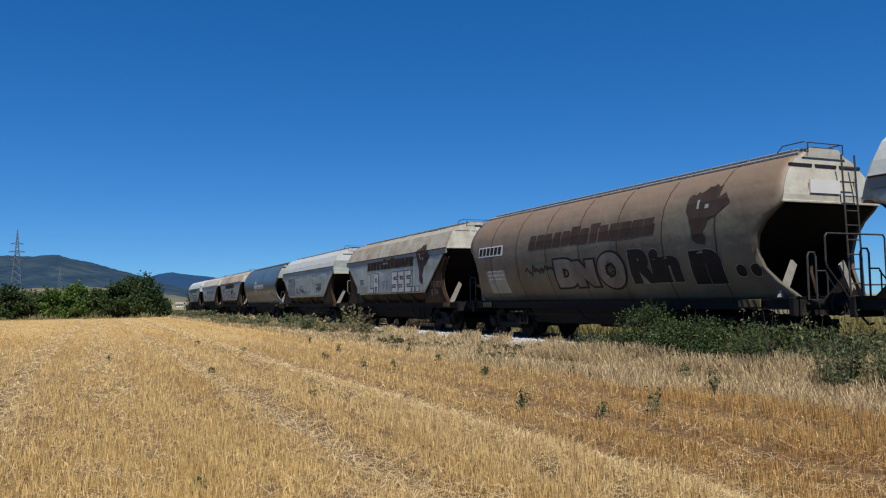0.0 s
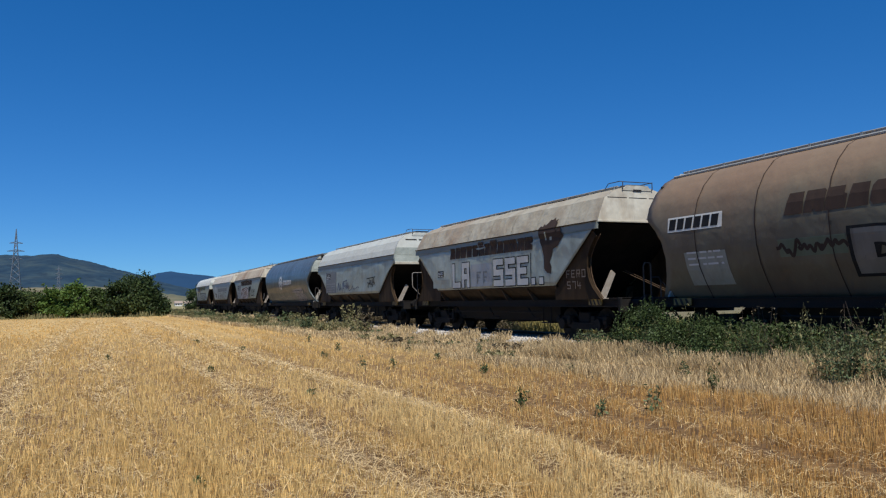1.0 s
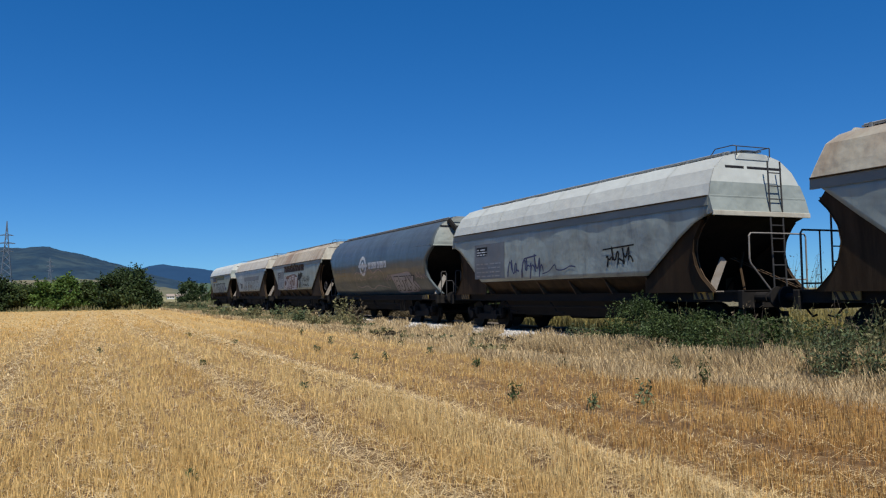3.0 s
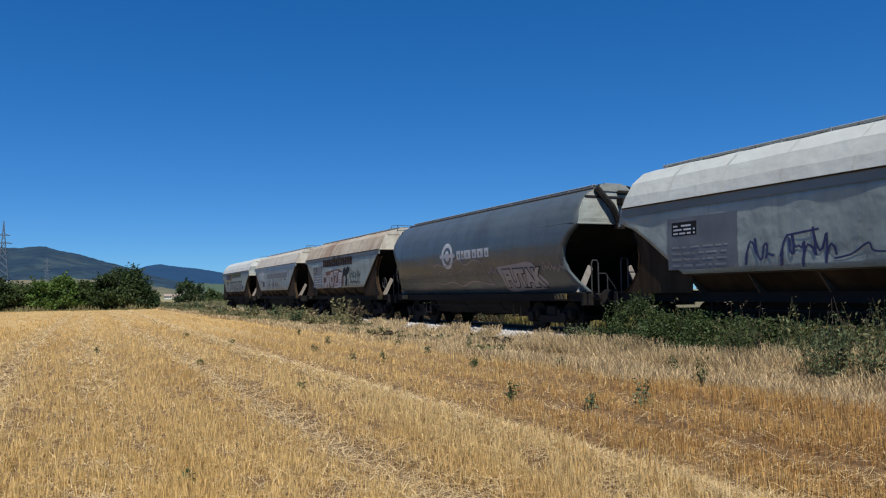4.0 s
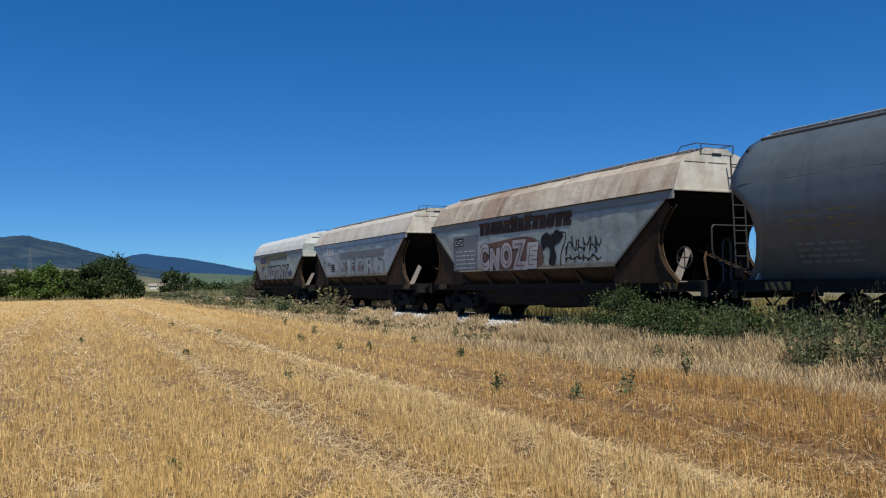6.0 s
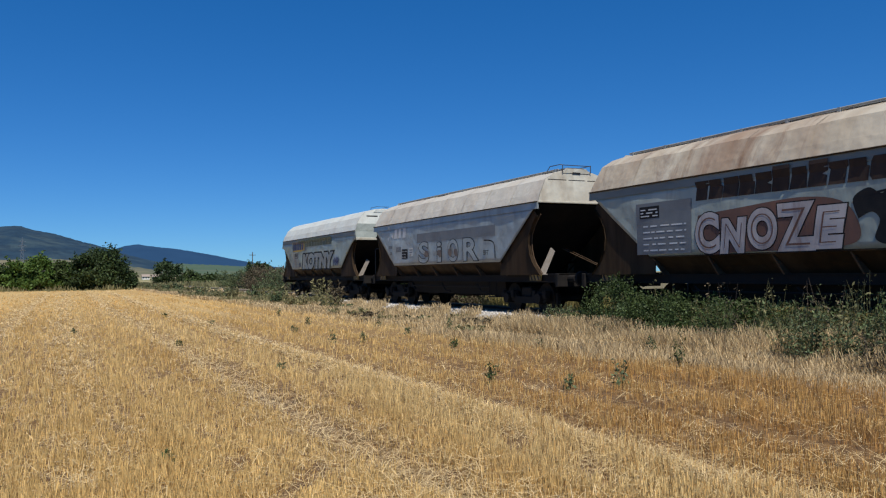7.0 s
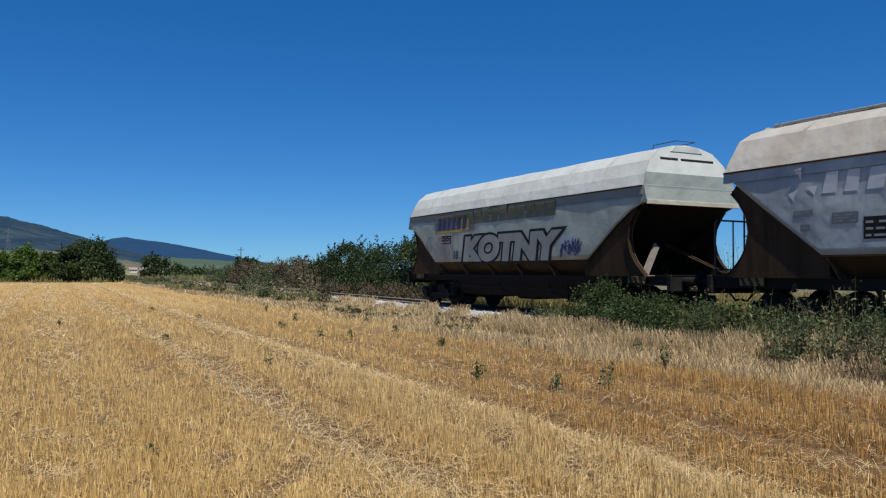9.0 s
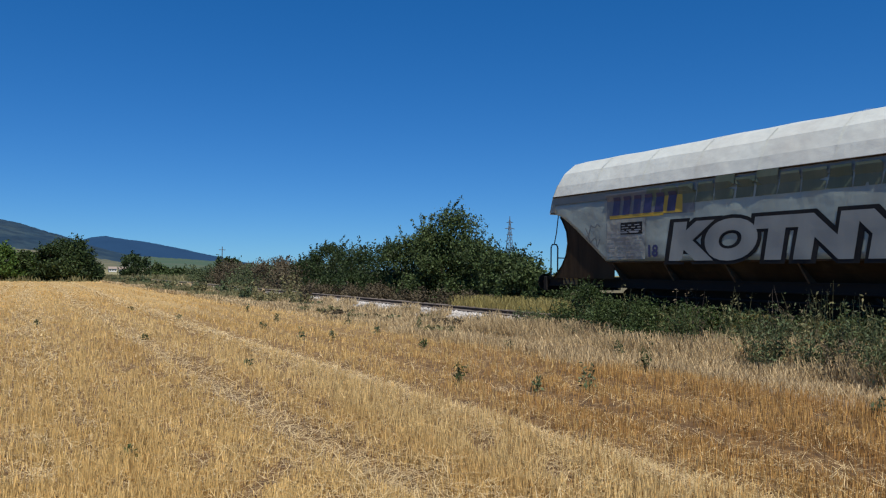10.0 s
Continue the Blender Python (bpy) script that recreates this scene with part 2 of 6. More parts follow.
def ground_material():
    """Stubble field, dry verge and far meadows, told apart by where they lie."""
    m = bpy.data.materials.new("field_and_verge_soil")
    m.use_nodes = True
    nt = m.node_tree
    n, l = nt.nodes, nt.links
    p = n["Principled BSDF"]
    g = n.new("ShaderNodeNewGeometry")
    sep = n.new("ShaderNodeSeparateXYZ")
    l.new(g.outputs["Position"], sep.inputs[0])

    def tex(scale, detail=6, stretch=(1, 1, 1)):
        mp = n.new("ShaderNodeMapping")
        mp.inputs["Scale"].default_value = stretch
        l.new(g.outputs["Position"], mp.inputs["Vector"])
        t = n.new("ShaderNodeTexNoise")
        t.inputs["Scale"].default_value, t.inputs["Detail"].default_value = scale, detail
        l.new(mp.outputs["Vector"], t.inputs["Vector"])
        return t.outputs["Fac"]

    def step(src, lo, hi):
        r = n.new("ShaderNodeMapRange")
        r.inputs["From Min"].default_value, r.inputs["From Max"].default_value = lo, hi
        l.new(src, r.inputs["Value"])
        return r.outputs["Result"]

    def mix(fac, a, b):
        x = n.new("ShaderNodeMix")
        x.data_type = "RGBA"
        for sock, val in ((x.inputs[0], fac), (x.inputs[6], a), (x.inputs[7], b)):
            if isinstance(val, tuple):
                sock.default_value = (*val, 1)
            else:
                l.new(val, sock)
        return x.outputs[2]

    def wobble(src, amount, noise_out):
        k = n.new("ShaderNodeMath")
        k.operation = "MULTIPLY_ADD"
        l.new(noise_out, k.inputs[0])
        k.inputs[1].default_value = amount
        l.new(src, k.inputs[2])
        return k.outputs[0]

    fine = tex(9, 8)
    broad = tex(.35, 4, (1, .12, 1))
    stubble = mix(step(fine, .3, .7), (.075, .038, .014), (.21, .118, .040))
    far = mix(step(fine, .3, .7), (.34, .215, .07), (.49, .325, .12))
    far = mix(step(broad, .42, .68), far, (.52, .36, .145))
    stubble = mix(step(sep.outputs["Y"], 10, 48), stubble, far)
    verge = mix(step(fine, .3, .7), (.29, .225, .145), (.46, .37, .24))
    meadow = mix(step(tex(.02, 5), .4, .6), (.16, .17, .065), (.34, .27, .13))
    near = mix(step(wobble(sep.outputs["X"], 1.6, tex(.5)), 9.5, 10.3), stubble, verge)
    near = mix(step(wobble(sep.outputs["X"], 3.0, tex(.4)), 17.2, 18.2), near, (.15, .125, .06))
    near = mix(step(wobble(sep.outputs["Y"], 12.0, tex(.15)), 150, 165), near, meadow)
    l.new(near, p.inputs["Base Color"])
    p.inputs["Roughness"].default_value = .95
    b = n.new("ShaderNodeBump")
    b.inputs["Strength"].default_value, b.inputs["Distance"].default_value = .7, .05
    l.new(fine, b.inputs["Height"])
    l.new(b.outputs["Normal"], p.inputs["Normal"])
    return m


SOIL = ground_material()

# ---- mesh building ----
class Shape:
    """Collects vertices and faces of one part."""

    def __init__(self):
        self.v, self.f = [], []

    def add(self, verts, faces):
        k = len(self.v)
        self.v += [tuple(p) for p in verts]
        self.f += [tuple(i + k for i in q) for q in faces]
        return self

    def box(self, x0, x1, y0, y1, z0, z1, c=0.0):
        """A box with its edges cut off by c."""
        if c <= 0:
            return self.add([(x, y, z) for x in (x0, x1) for y in (y0, y1) for z in (z0, z1)],
                            [(0, 1, 3, 2), (4, 6, 7, 5), (0, 4, 5, 1), (2, 3, 7, 6), (0, 2, 6, 4), (1, 5, 7, 3)])
        bm = bmesh.new()
        bmesh.ops.create_cube(bm, size=1)
        for v in bm.verts:
            v.co = ((x0 + x1) / 2 + v.co.x * (x1 - x0), (y0 + y1) / 2 + v.co.y * (y1 - y0), (z0 + z1) / 2 + v.co.z * (z1 - z0))
        bmesh.ops.bevel(bm, geom=bm.edges[:], offset=c, segments=1, affect="EDGES")
        bm.verts.index_update()
        self.add([v.co[:] for v in bm.verts], [[v.index for v in f.verts] for f in bm.faces])
        bm.free()
        return self

    def tube(self, pts, r, sides=6, r_end=None):
        pts = [Vector(p) for p in pts]
        rings = []
        side = None
        for i, p in enumerate(pts):
            d = (pts[min(i + 1, len(pts) - 1)] - pts[max(i - 1, 0)]).normalized()
            if side is None:
                side = d.cross(Vector((0.31, 0.17, 0.93))).normalized()
            side = (side - d * side.dot(d)).normalized()
            up = d.cross(side)
            rad = r if r_end is None else r + (r_end - r) * i / (len(pts) - 1)
            rings.append([p + rad * (math.cos(a) * side + math.sin(a) * up) for a in (2 * math.pi * j / sides for j in range(sides))])
        faces = [(i * sides + j, i * sides + (j + 1) % sides, (i + 1) * sides + (j + 1) % sides, (i + 1) * sides + j)
                 for i in range(len(pts) - 1) for j in range(sides)]
        faces += [tuple(range(sides))[::-1], tuple(range((len(pts) - 1) * sides, len(pts) * sides))]
        return self.add([q for ring in rings for q in ring], faces)

    def disc(self, x0, x1, y, z, r, sides=20, axis="x"):
        """A cylinder along x (or y)."""
        ring = [(math.cos(2 * math.pi * j / sides) * r, math.sin(2 * math.pi * j / sides) * r) for j in range(sides)]
        if axis == "x":
            vs = [(x, y + a, z + b) for x in (x0, x1) for a, b in ring]
        else:
            vs = [(y + a, x, z + b) for x in (x0, x1) for a, b in ring]
        fs = [(j, (j + 1) % sides, sides + (j + 1) % sides, sides + j) for j in range(sides)]
        return self.add(vs, fs + [tuple(range(sides))[::-1], tuple(range(sides, 2 * sides))])

    def plate(self, poly, x0, x1):
        """A plate in the y-z plane from x0 to x1."""
        k = len(poly)
        return self.add([(x, y, z) for x in (x0, x1) for y, z in poly],
                        [tuple(range(k))[::-1], tuple(range(k, 2 * k))] + [(j, (j + 1) % k, k + (j + 1) % k, k + j) for j in range(k)])

    def wall(self, poly, y0, y1):
        """A plate in the x-z plane from y0 to y1."""
        k = len(poly)
        return self.add([(x, y, z) for y in (y0, y1) for x, z in poly],
                        [tuple(range(k)), tuple(range(k, 2 * k))[::-1]] + [(j, k + j, k + (j + 1) % k, (j + 1) % k) for j in range(k)])

    def grid(self, rows):
        """A sheet through rows of points."""
        w = len(rows[0])
        return self.add([p for r in rows for p in r],
                        [(i * w + j, i * w + j + 1, (i + 1) * w + j + 1, (i + 1) * w + j) for i in range(len(rows) - 1) for j in range(w - 1)])

    def mesh(self, name, material, smooth=False):
        me = bpy.data.meshes.new(name)
        me.from_pydata(self.v, [], self.f)
        me.materials.append(material)
        if smooth:
            me.polygons.foreach_set("use_smooth", [True] * len(me.polygons))
        me.update()
        return me


def part(name, shape, material=None, parent=None, label="", smooth=False, solid=0.0):
    """Links a shape (or a finished mesh) as one mesh object under a thing or part."""
    me = shape.mesh(name, material, smooth) if isinstance(shape, Shape) else shape
    ob = new(name, me)
    ob.parent = parent
    if label:
        ob["label"] = label
    if solid:
        md = ob.modifiers.new("thickness", "SOLIDIFY")
        md.thickness, md.offset = solid, 0
    return ob


def thing(name, label, category, group="", at=(0, 0, 0)):
    ob = new(name)
    ob.empty_display_size = 0.2
    ob.location = at
    return tagged(ob, label, category, group)

# ---- ground, field and track ----
TRACK_X, RAIL_Z = 13.85, 0.31


def ground_height(x, y):
    z = 0.035 * noise.noise(Vector((x * .25, y * .08, 0))) + 0.015 * noise.noise(Vector((x * 1.3, y * .3, 4)))
    for rut in (2.55, 4.75, -1.2, 6.1, 7.5):
        z -= 0.07 * math.exp(-((x - rut + 0.25 * math.sin(y * .05)) / .22) ** 2)
    return z + 0.12 * min(1, max(0, (x - 9.5) / 3)) - (0.15 if y > 200 else 0)


def build_ground():
    xs = [-4000, -2000, -900, -400, -180, -90, -50, -30, -20] + [-14 + .5 * i for i in range(8)] + [-10 + .25 * i for i in range(81)] + \
         [10.5 + .5 * i for i in range(20)] + [21, 23, 26, 30, 40, 60, 100, 200, 400, 900, 2000, 4000]
    ys = [-300, -100, -40, -20, -10] + [-5 + .3 * i for i in range(110)] + [28 + 1.0 * i for i in range(70)] + \
         [100 + 5 * i for i in range(25)] + [240, 280, 350, 500, 800, 1300, 2200, 4500]
    s = Shape()
    s.grid([[(x, y, ground_height(x, y)) for x in xs] for y in ys])
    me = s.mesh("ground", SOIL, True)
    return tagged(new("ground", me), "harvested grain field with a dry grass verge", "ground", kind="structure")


build_ground()


def build_ballast():
    profile = [(-3.0, .02), (-2.35, .12), (-1.75, .27), (-1.3, .235), (-.72, .22), (0, .22), (.72, .22), (1.3, .235), (1.75, .27), (2.5, .05), (3.0, .0)]
    s = Shape()
    rows = []
    y = -130.0
    while y < 330:
        rows.append([(TRACK_X + x + .05 * noise.noise(Vector((x, y * .7, 2))), y, max(.02, z + .04 * noise.noise(Vector((x * 3, y * 2.1, 7))))) for x, z in profile])
        y += .35 if -10 < y < 70 else 3
    s.grid([r[::-1] for r in rows])
    bed = surface("ballast_bed", (.44, .405, .355), (.28, .26, .225), 14, .9, bump=1.0, fine=28, bump_size=.05)
    me = s.mesh("ballast_bed", bed)
    # darker stone from the near rail across to the far shoulder
    me.materials.append(surface("dark_ballast", (.13, .10, .075), (.20, .165, .13), 14, .9, bump=1.0, fine=28, bump_size=.05))
    for q in me.polygons:
        if -1.2 < q.center.x - TRACK_X < 2.9:
            q.material_index = 1
    tagged(new("ballast_bed", me), "pale crushed stone railway ballast bed", "ballast", kind="structure")
    rnd = random.Random(5)
    st = Shape()
    for _ in range(9000):
        y = 6 + 64 * rnd.random() ** 1.4
        x = rnd.uniform(-2.5, -.9)
        r = rnd.uniform(.022, .05) * (1 + y / 90)
        z = (.27 - max(0, -1.7 - x) * .25) + .01
        a = rnd.uniform(0, 6.3)
        c, sn = math.cos(a), math.sin(a)
        pts = [(r, 0, 0), (-.2 * r, r, .1 * r), (-.9 * r, -.1 * r, 0), (.1 * r, -r, .2 * r), (.1 * r, .1 * r, r * rnd.uniform(.6, 1))]
        st.add([(TRACK_X + x + c * px - sn * py, y + sn * px + c * py, z + pz) for px, py, pz in pts], [(0, 1, 4), (1, 2, 4), (2, 3, 4), (3, 0, 4)])
    tagged(new("ballast_stones", st.mesh("ballast_stones", STONE)), "loose pale grey crushed ballast stones", "gravel", kind="stuff")


build_ballast()


def build_track():
    track = tagged(thing("railway_track", "single railway track with rusty rails on concrete sleepers", "track", at=(TRACK_X, 0, 0)), kind="structure")
    prof = [(-.07, -.17), (.07, -.17), (.07, -.155), (.012, -.13), (.012, -.04), (.036, -.03), (.036, -.004), (-.036, -.004), (-.036, -.03), (-.012, -.04), (-.012, -.13), (-.07, -.155)]
    for side in (-.755, .755):
        s = Shape().wall([(side + x, RAIL_Z + z) for x, z in prof], -130, 330)
        rail = part("rail", s, STEEL_RAIL, track, "rust-brown rail with a bright head")
        part("rail_head", Shape().box(side - .033, side + .033, -130, 330, RAIL_Z - .004, RAIL_Z), RAIL_TOP, rail, "polished running surface")
    sl = Shape().box(-1.28, 1.28, -.13, .13, RAIL_Z - .3, RAIL_Z - .16, .02).mesh("sleeper", CONCRETE)
    for i in range(290):
        ob = part("sleeper", sl, None, track)
        ob.location.y = -12 + .6 * i


build_track()


def blades(name, pts, heights, widths, material, label, category, lean=.25, seed=1, flat=False):
    """Many single stalks in one mesh: pts is an n x 3 array of their feet."""
    rng = np.random.default_rng(seed)
    n = len(pts)
    yaw = rng.uniform(0, 2 * np.pi, n)
    w = np.stack([np.cos(yaw), np.sin(yaw), np.zeros(n)], 1) * (widths / 2)[:, None]
    if flat:
        d = rng.uniform(0, 2 * np.pi, n)
        tip = np.stack([np.cos(d), np.sin(d), rng.uniform(-.05, .25, n)], 1) * heights[:, None]
        w = np.stack([-np.sin(d), np.cos(d), np.zeros(n)], 1) * (widths / 2)[:, None]
    else:
        tip = np.stack([rng.normal(0, lean, n), rng.normal(0, lean, n), np.ones(n)], 1) * heights[:, None]
    v = np.empty((n, 4, 3))
    v[:, 0], v[:, 1], v[:, 2], v[:, 3] = pts - w, pts + w, pts + tip + w * .7, pts + tip - w * .7
    me = bpy.data.meshes.new(name)
    me.vertices.add(4 * n)
    me.vertices.foreach_set("co", v.reshape(-1))
    me.loops.add(4 * n)
    me.loops.foreach_set("vertex_index", np.arange(4 * n))
    me.polygons.add(n)
    me.polygons.foreach_set("loop_start", np.arange(0, 4 * n, 4))
    me.update(calc_edges=True)
    me.materials.append(material)
    return tagged(new(name, me), label, category, kind="stuff")


def heights_at(x, y):
    return np.array([ground_height(a, b) for a, b in zip(x, y)])


def build_stubble():
    rng = np.random.default_rng(11)
    n = 98000
    r = 3.8 * (112 / 3.8) ** (rng.uniform(0, 1, n) ** 1.12)
    az = np.radians(rng.uniform(-9, 64, n))
    x, y = r * np.sin(az), r * np.cos(az)
    x = np.round(x / .15) * .15 + rng.normal(0, .036, n)        # drill rows run with the track
    tuft = rng.uniform(.45, 1.4, n)
    x, y, tuft = (np.repeat(a, 5) for a in (x, y, tuft))         # five stalks to a tuft
    n = len(x)
    r = np.hypot(x, y)
    x, y = x + rng.normal(0, .013, n) * (1 + r * .02), y + rng.normal(0, .02, n) * (1 + r * .02)
    edge = 8.85 + .4 * np.sin(y * .31) + .3 * np.sin(y * .9) + rng.normal(0, .4, n)
    rut = np.zeros(n)
    for c in (2.55, 4.75, -1.2, 6.1, 7.5):
        rut = np.maximum(rut, np.exp(-((x - c + .25 * np.sin(y * .05)) / (.30 + .1 * np.sin(y * 1.7 + c))) ** 2))
    bare = np.sin(x * 5.1 + 2 * np.sin(y * 1.7)) * np.sin(y * 2.6 + 1.5 * np.sin(x * 2.3))      # thin spots
    keep = (x < edge) & (rng.uniform(0, 1, n) > np.maximum(rut * .93, np.clip(bare * 2 - .9, 0, .9))) & (y < 104)
    tuft = tuft * (1 - .3 * bare)
    x, y, r, tuft = x[keep], y[keep], r[keep], tuft[keep]
    h = rng.uniform(.07, .13, len(x)) * tuft * np.clip(1.25 - r * .01, .42, 1) * (1 + .25 * np.sin(x * 1.7 + 1) * np.sin(y * .21))
    w = np.maximum(.0058, r * .00054) * rng.uniform(.7, 1.3, len(x))
    feet = np.stack([x, y, heights_at(x, y) - .01], 1)
    tall = x + .5 * np.sin(y * .4) + rng.normal(0, .9, len(x)) > 4.8
    tall &= y < 11.5 + rng.normal(0, 2.5, len(x))
    blades("stubble", feet[~tall], h[~tall], w[~tall], STRAW, "short golden cut grain stubble in drill rows", "stubble", .15, 2)
    blades("tall_stubble", feet[tall], h[tall] * (.85 + .25 * np.clip((x[tall] - 3.5) / 2, 0, 1)), w[tall], STRAW_BROWN, "taller upright brown-gold stubble near the verge", "stubble", .11, 7)
    n = 84000
    r = 3.8 * (95 / 3.8) ** rng.uniform(0, 1, n)
    az = np.radians(rng.uniform(-9, 64, n))
    x, y = r * np.sin(az), r * np.cos(az)
    lane = np.array([2.55, 4.35, .4, -1.2, 4.4])[rng.integers(0, 5, n)]
    near = rng.uniform(0, 1, n) < .45
    x = np.where(near, lane - .25 * np.sin(y * .05) + rng.normal(0, .28, n), x)
    keep = (x < 8.5) & (x > -30)
    x, y, r = x[keep], y[keep], r[keep]
    blades("loose_straw", np.stack([x, y, heights_at(x, y) + rng.uniform(.01, .09, len(x))], 1), rng.uniform(.06, .26, len(x)),
           np.maximum(.0045, r * .0006), STRAW_PALE, "pale loose straw lying in swaths", "straw", 0, 3, flat=True)


build_stubble()


def build_verge_grass():
    rng = np.random.default_rng(21)
    n = 125000
    y = 4 + 150 * rng.uniform(0, 1, n) ** 2.2
    x = rng.uniform(8.7, 12.3, n) + .4 * np.sin(y * .31)
    x = np.where((y > 17) & (x > 11.2), 8.6 + (x - 11.2) * 2, x)
    x = x + .25 * np.sin(y * 1.3) * np.sin(y * .37)
    d = np.hypot(x, y)
    h = rng.uniform(.07, .22, n) * np.clip(1.6 - .45 * (x - 9.4), .35, 1) * (1 + .5 * np.sin(x * 2.1 + y * .4) * np.sin(y * .23 + 1))
    blades("dry_verge_grass", np.stack([x, y, heights_at(x, y) - .01], 1), h, np.maximum(.008, d * .0007) * rng.uniform(.7, 1.3, n), DRY_GRASS,
           "dry greyish tan grass on the verge", "grass", .35, 4)
    n = 34000
    y = rng.uniform(4.5, 18, n)
    x = rng.uniform(10.1, 12.2, n)
    x = np.where((y > 10.6) & (x > 11.3), 10.1 + (x - 11.3) * 1.3, x)      # none under the brambles
    blades("tall_dry_grass", np.stack([x, y, heights_at(x, y) - .01], 1), rng.uniform(.2, .52, n) * (.66 + .34 * np.sin(x * 3 + y * 1.3)), np.full(n, .009) * rng.uniform(.7, 1.3, n), DRY_GRASS,
           "tall dry tan grass among the scrub", "grass", .3, 6)
    # taller straw-coloured clumps between the weeds
    n = 9000
    y = rng.uniform(4.6, 10.4, n)
    x = rng.uniform(10.6, 12.1, n)
    clump = np.sin(x * 4.3 + 1.7 * np.sin(y * 1.1)) * np.sin(y * 2.1 + x)
    x, y, clump = x[clump > .1], y[clump > .1], clump[clump > .1]
    n = len(x)
    blades("straw_clumps", np.stack([x, y, heights_at(x, y) - .01], 1), rng.uniform(.25, .6, n) * (.6 + .5 * clump), np.full(n, .009) * rng.uniform(.7, 1.3, n), DRY_GRASS,
           "tall straw-coloured grass clumps between the weeds", "grass", .22, 12)
    # dry grass creeping up the foot of the ballast in patches
    n = 46000
    y = 15 + 75 * rng.uniform(0, 1, n) ** 1.5
    x = rng.uniform(10.7, 12.0, n)
    patch = np.sin(y * .9 + 2 * x) + np.sin(y * 2.3 + 1) + 2.2 * (11.5 - x)
    x, y = x[patch > -.5], y[patch > -.5]
    n = len(x)
    foot = heights_at(x, y) + np.clip((x - 11.3) * .28, 0, .2)
    blades("ballast_foot_grass", np.stack([x, y, foot - .02], 1), rng.uniform(.08, .30, n), np.maximum(.009, np.hypot(x, y) * .0007), DRY_GRASS,
           "dry tan grass creeping over the ballast's foot", "grass", .3, 9)
    n = 30000
    y = rng.uniform(4, 28.5, n)
    x = rng.uniform(15.4, 20.0, n)
    d = np.hypot(x, y)
    blades("trackside_grass", np.stack([x, y, heights_at(x, y)], 1), rng.uniform(.25, .6, n) * np.where(y < 17, 1.6, 1), np.maximum(.008, d * .0006), YELLOW_GRASS,
           "tall yellow-green grass beyond the track", "grass", .3, 5)


    # tall olive grass at the field's end and out along the verge
    n = 42000
    y = rng.uniform(0, 1, n)
    far = rng.uniform(0, 1, n) < .45
    x = np.where(far, rng.uniform(-30, 34, n), rng.uniform(8.8, 11.9, n))
    y = np.where(far, rng.uniform(103, 150, n), 36 + 110 * y ** 1.3)
    keep = (x < 11.9) | (x > 16.5)
    x, y = x[keep], y[keep]
    n = len(x)
    blades("olive_verge_grass", np.stack([x, y, heights_at(x, y)], 1), rng.uniform(.2, .8, n) * (.55 + .45 * np.sin(x * 1.1 + y * .37)) * np.where(y < 100, .62, 1), np.maximum(.03, np.hypot(x, y) * .0009), LEAF["olive"],
           "tall olive and tan grass along the field's end", "grass", .25, 8)


build_verge_grass()

# ---- the grain train ----
SIDE = 1.45
ROOF_FACETED = [(1.455, 3.28), (1.36, 3.57), (1.18, 3.91), (.86, 4.18), (.45, 4.30), (0, 4.34)]
ROOF_FLAT = [(1.445, 3.28), (1.34, 3.52), (1.12, 3.94), (.80, 4.13), (.42, 4.25), (0, 4.28)]
TANK = [(.95, 1.12), (1.17, 1.50), (1.34, 1.85), (1.44, 2.25), (1.47, 2.65), (1.44, 3.02), (1.34, 3.38), (1.14, 3.72), (.86, 4.01), (.5, 4.19), (0, 4.25)]


def between(table, k):
    """Linear reading of a table of (key, value)."""
    if k <= table[0][0]:
        return table[0][1]
    for (a, u), (b, v) in zip(table, table[1:]):
        if k <= b:
            return u + (v - u) * (k - a) / (b - a)
    return table[-1][1]


TANK_X = [(z, x) for x, z in TANK]


TANK_LIP = 3.11


def tank_arc(z):
    """How far the concave end edge of a rounded wagon stands in at height z."""
    return between([(1.15, .02), (1.3, .16), (1.5, .38), (1.8, .60), (2.15, .69), (2.5, .61), (2.8, .38), (3.0, .12), (TANK_LIP, 0)], z)


def arc_inset(z):
    """How far the concave end edge stands in from the body's end at height z."""
    return between([(1.15, -.05), (1.3, .12), (1.5, .34), (1.75, .5), (2.05, .57), (2.35, .52), (2.65, .33), (2.88, .1), (2.98, 0)], z)


def wagon_side(kind):
    """Depth of the painted side at height z."""
    if kind == "tank":
        return lambda y, z: between(TANK_X, z) * (1 + .006 * noise.noise(Vector((y * .8, z * 1.5, -between(TANK_X, z))))) + .012
    roof = [(z, x) for x, z in ROOF_FLAT]
    return lambda y, z: (SIDE + .8 * panel_dent(y, z, kind) if z < 3.06 else (1.49 if z < 3.29 else between(roof, z) + .035)) + .009


def panel_dent(y, z, seed):
    """How far a side panel bulges out (+) at a place."""
    return .034 * noise.noise(Vector((y * .8, z * .8, seed * 7))) + .014 * noise.noise(Vector((y * 2.2, z * 2.0, seed * 3)))


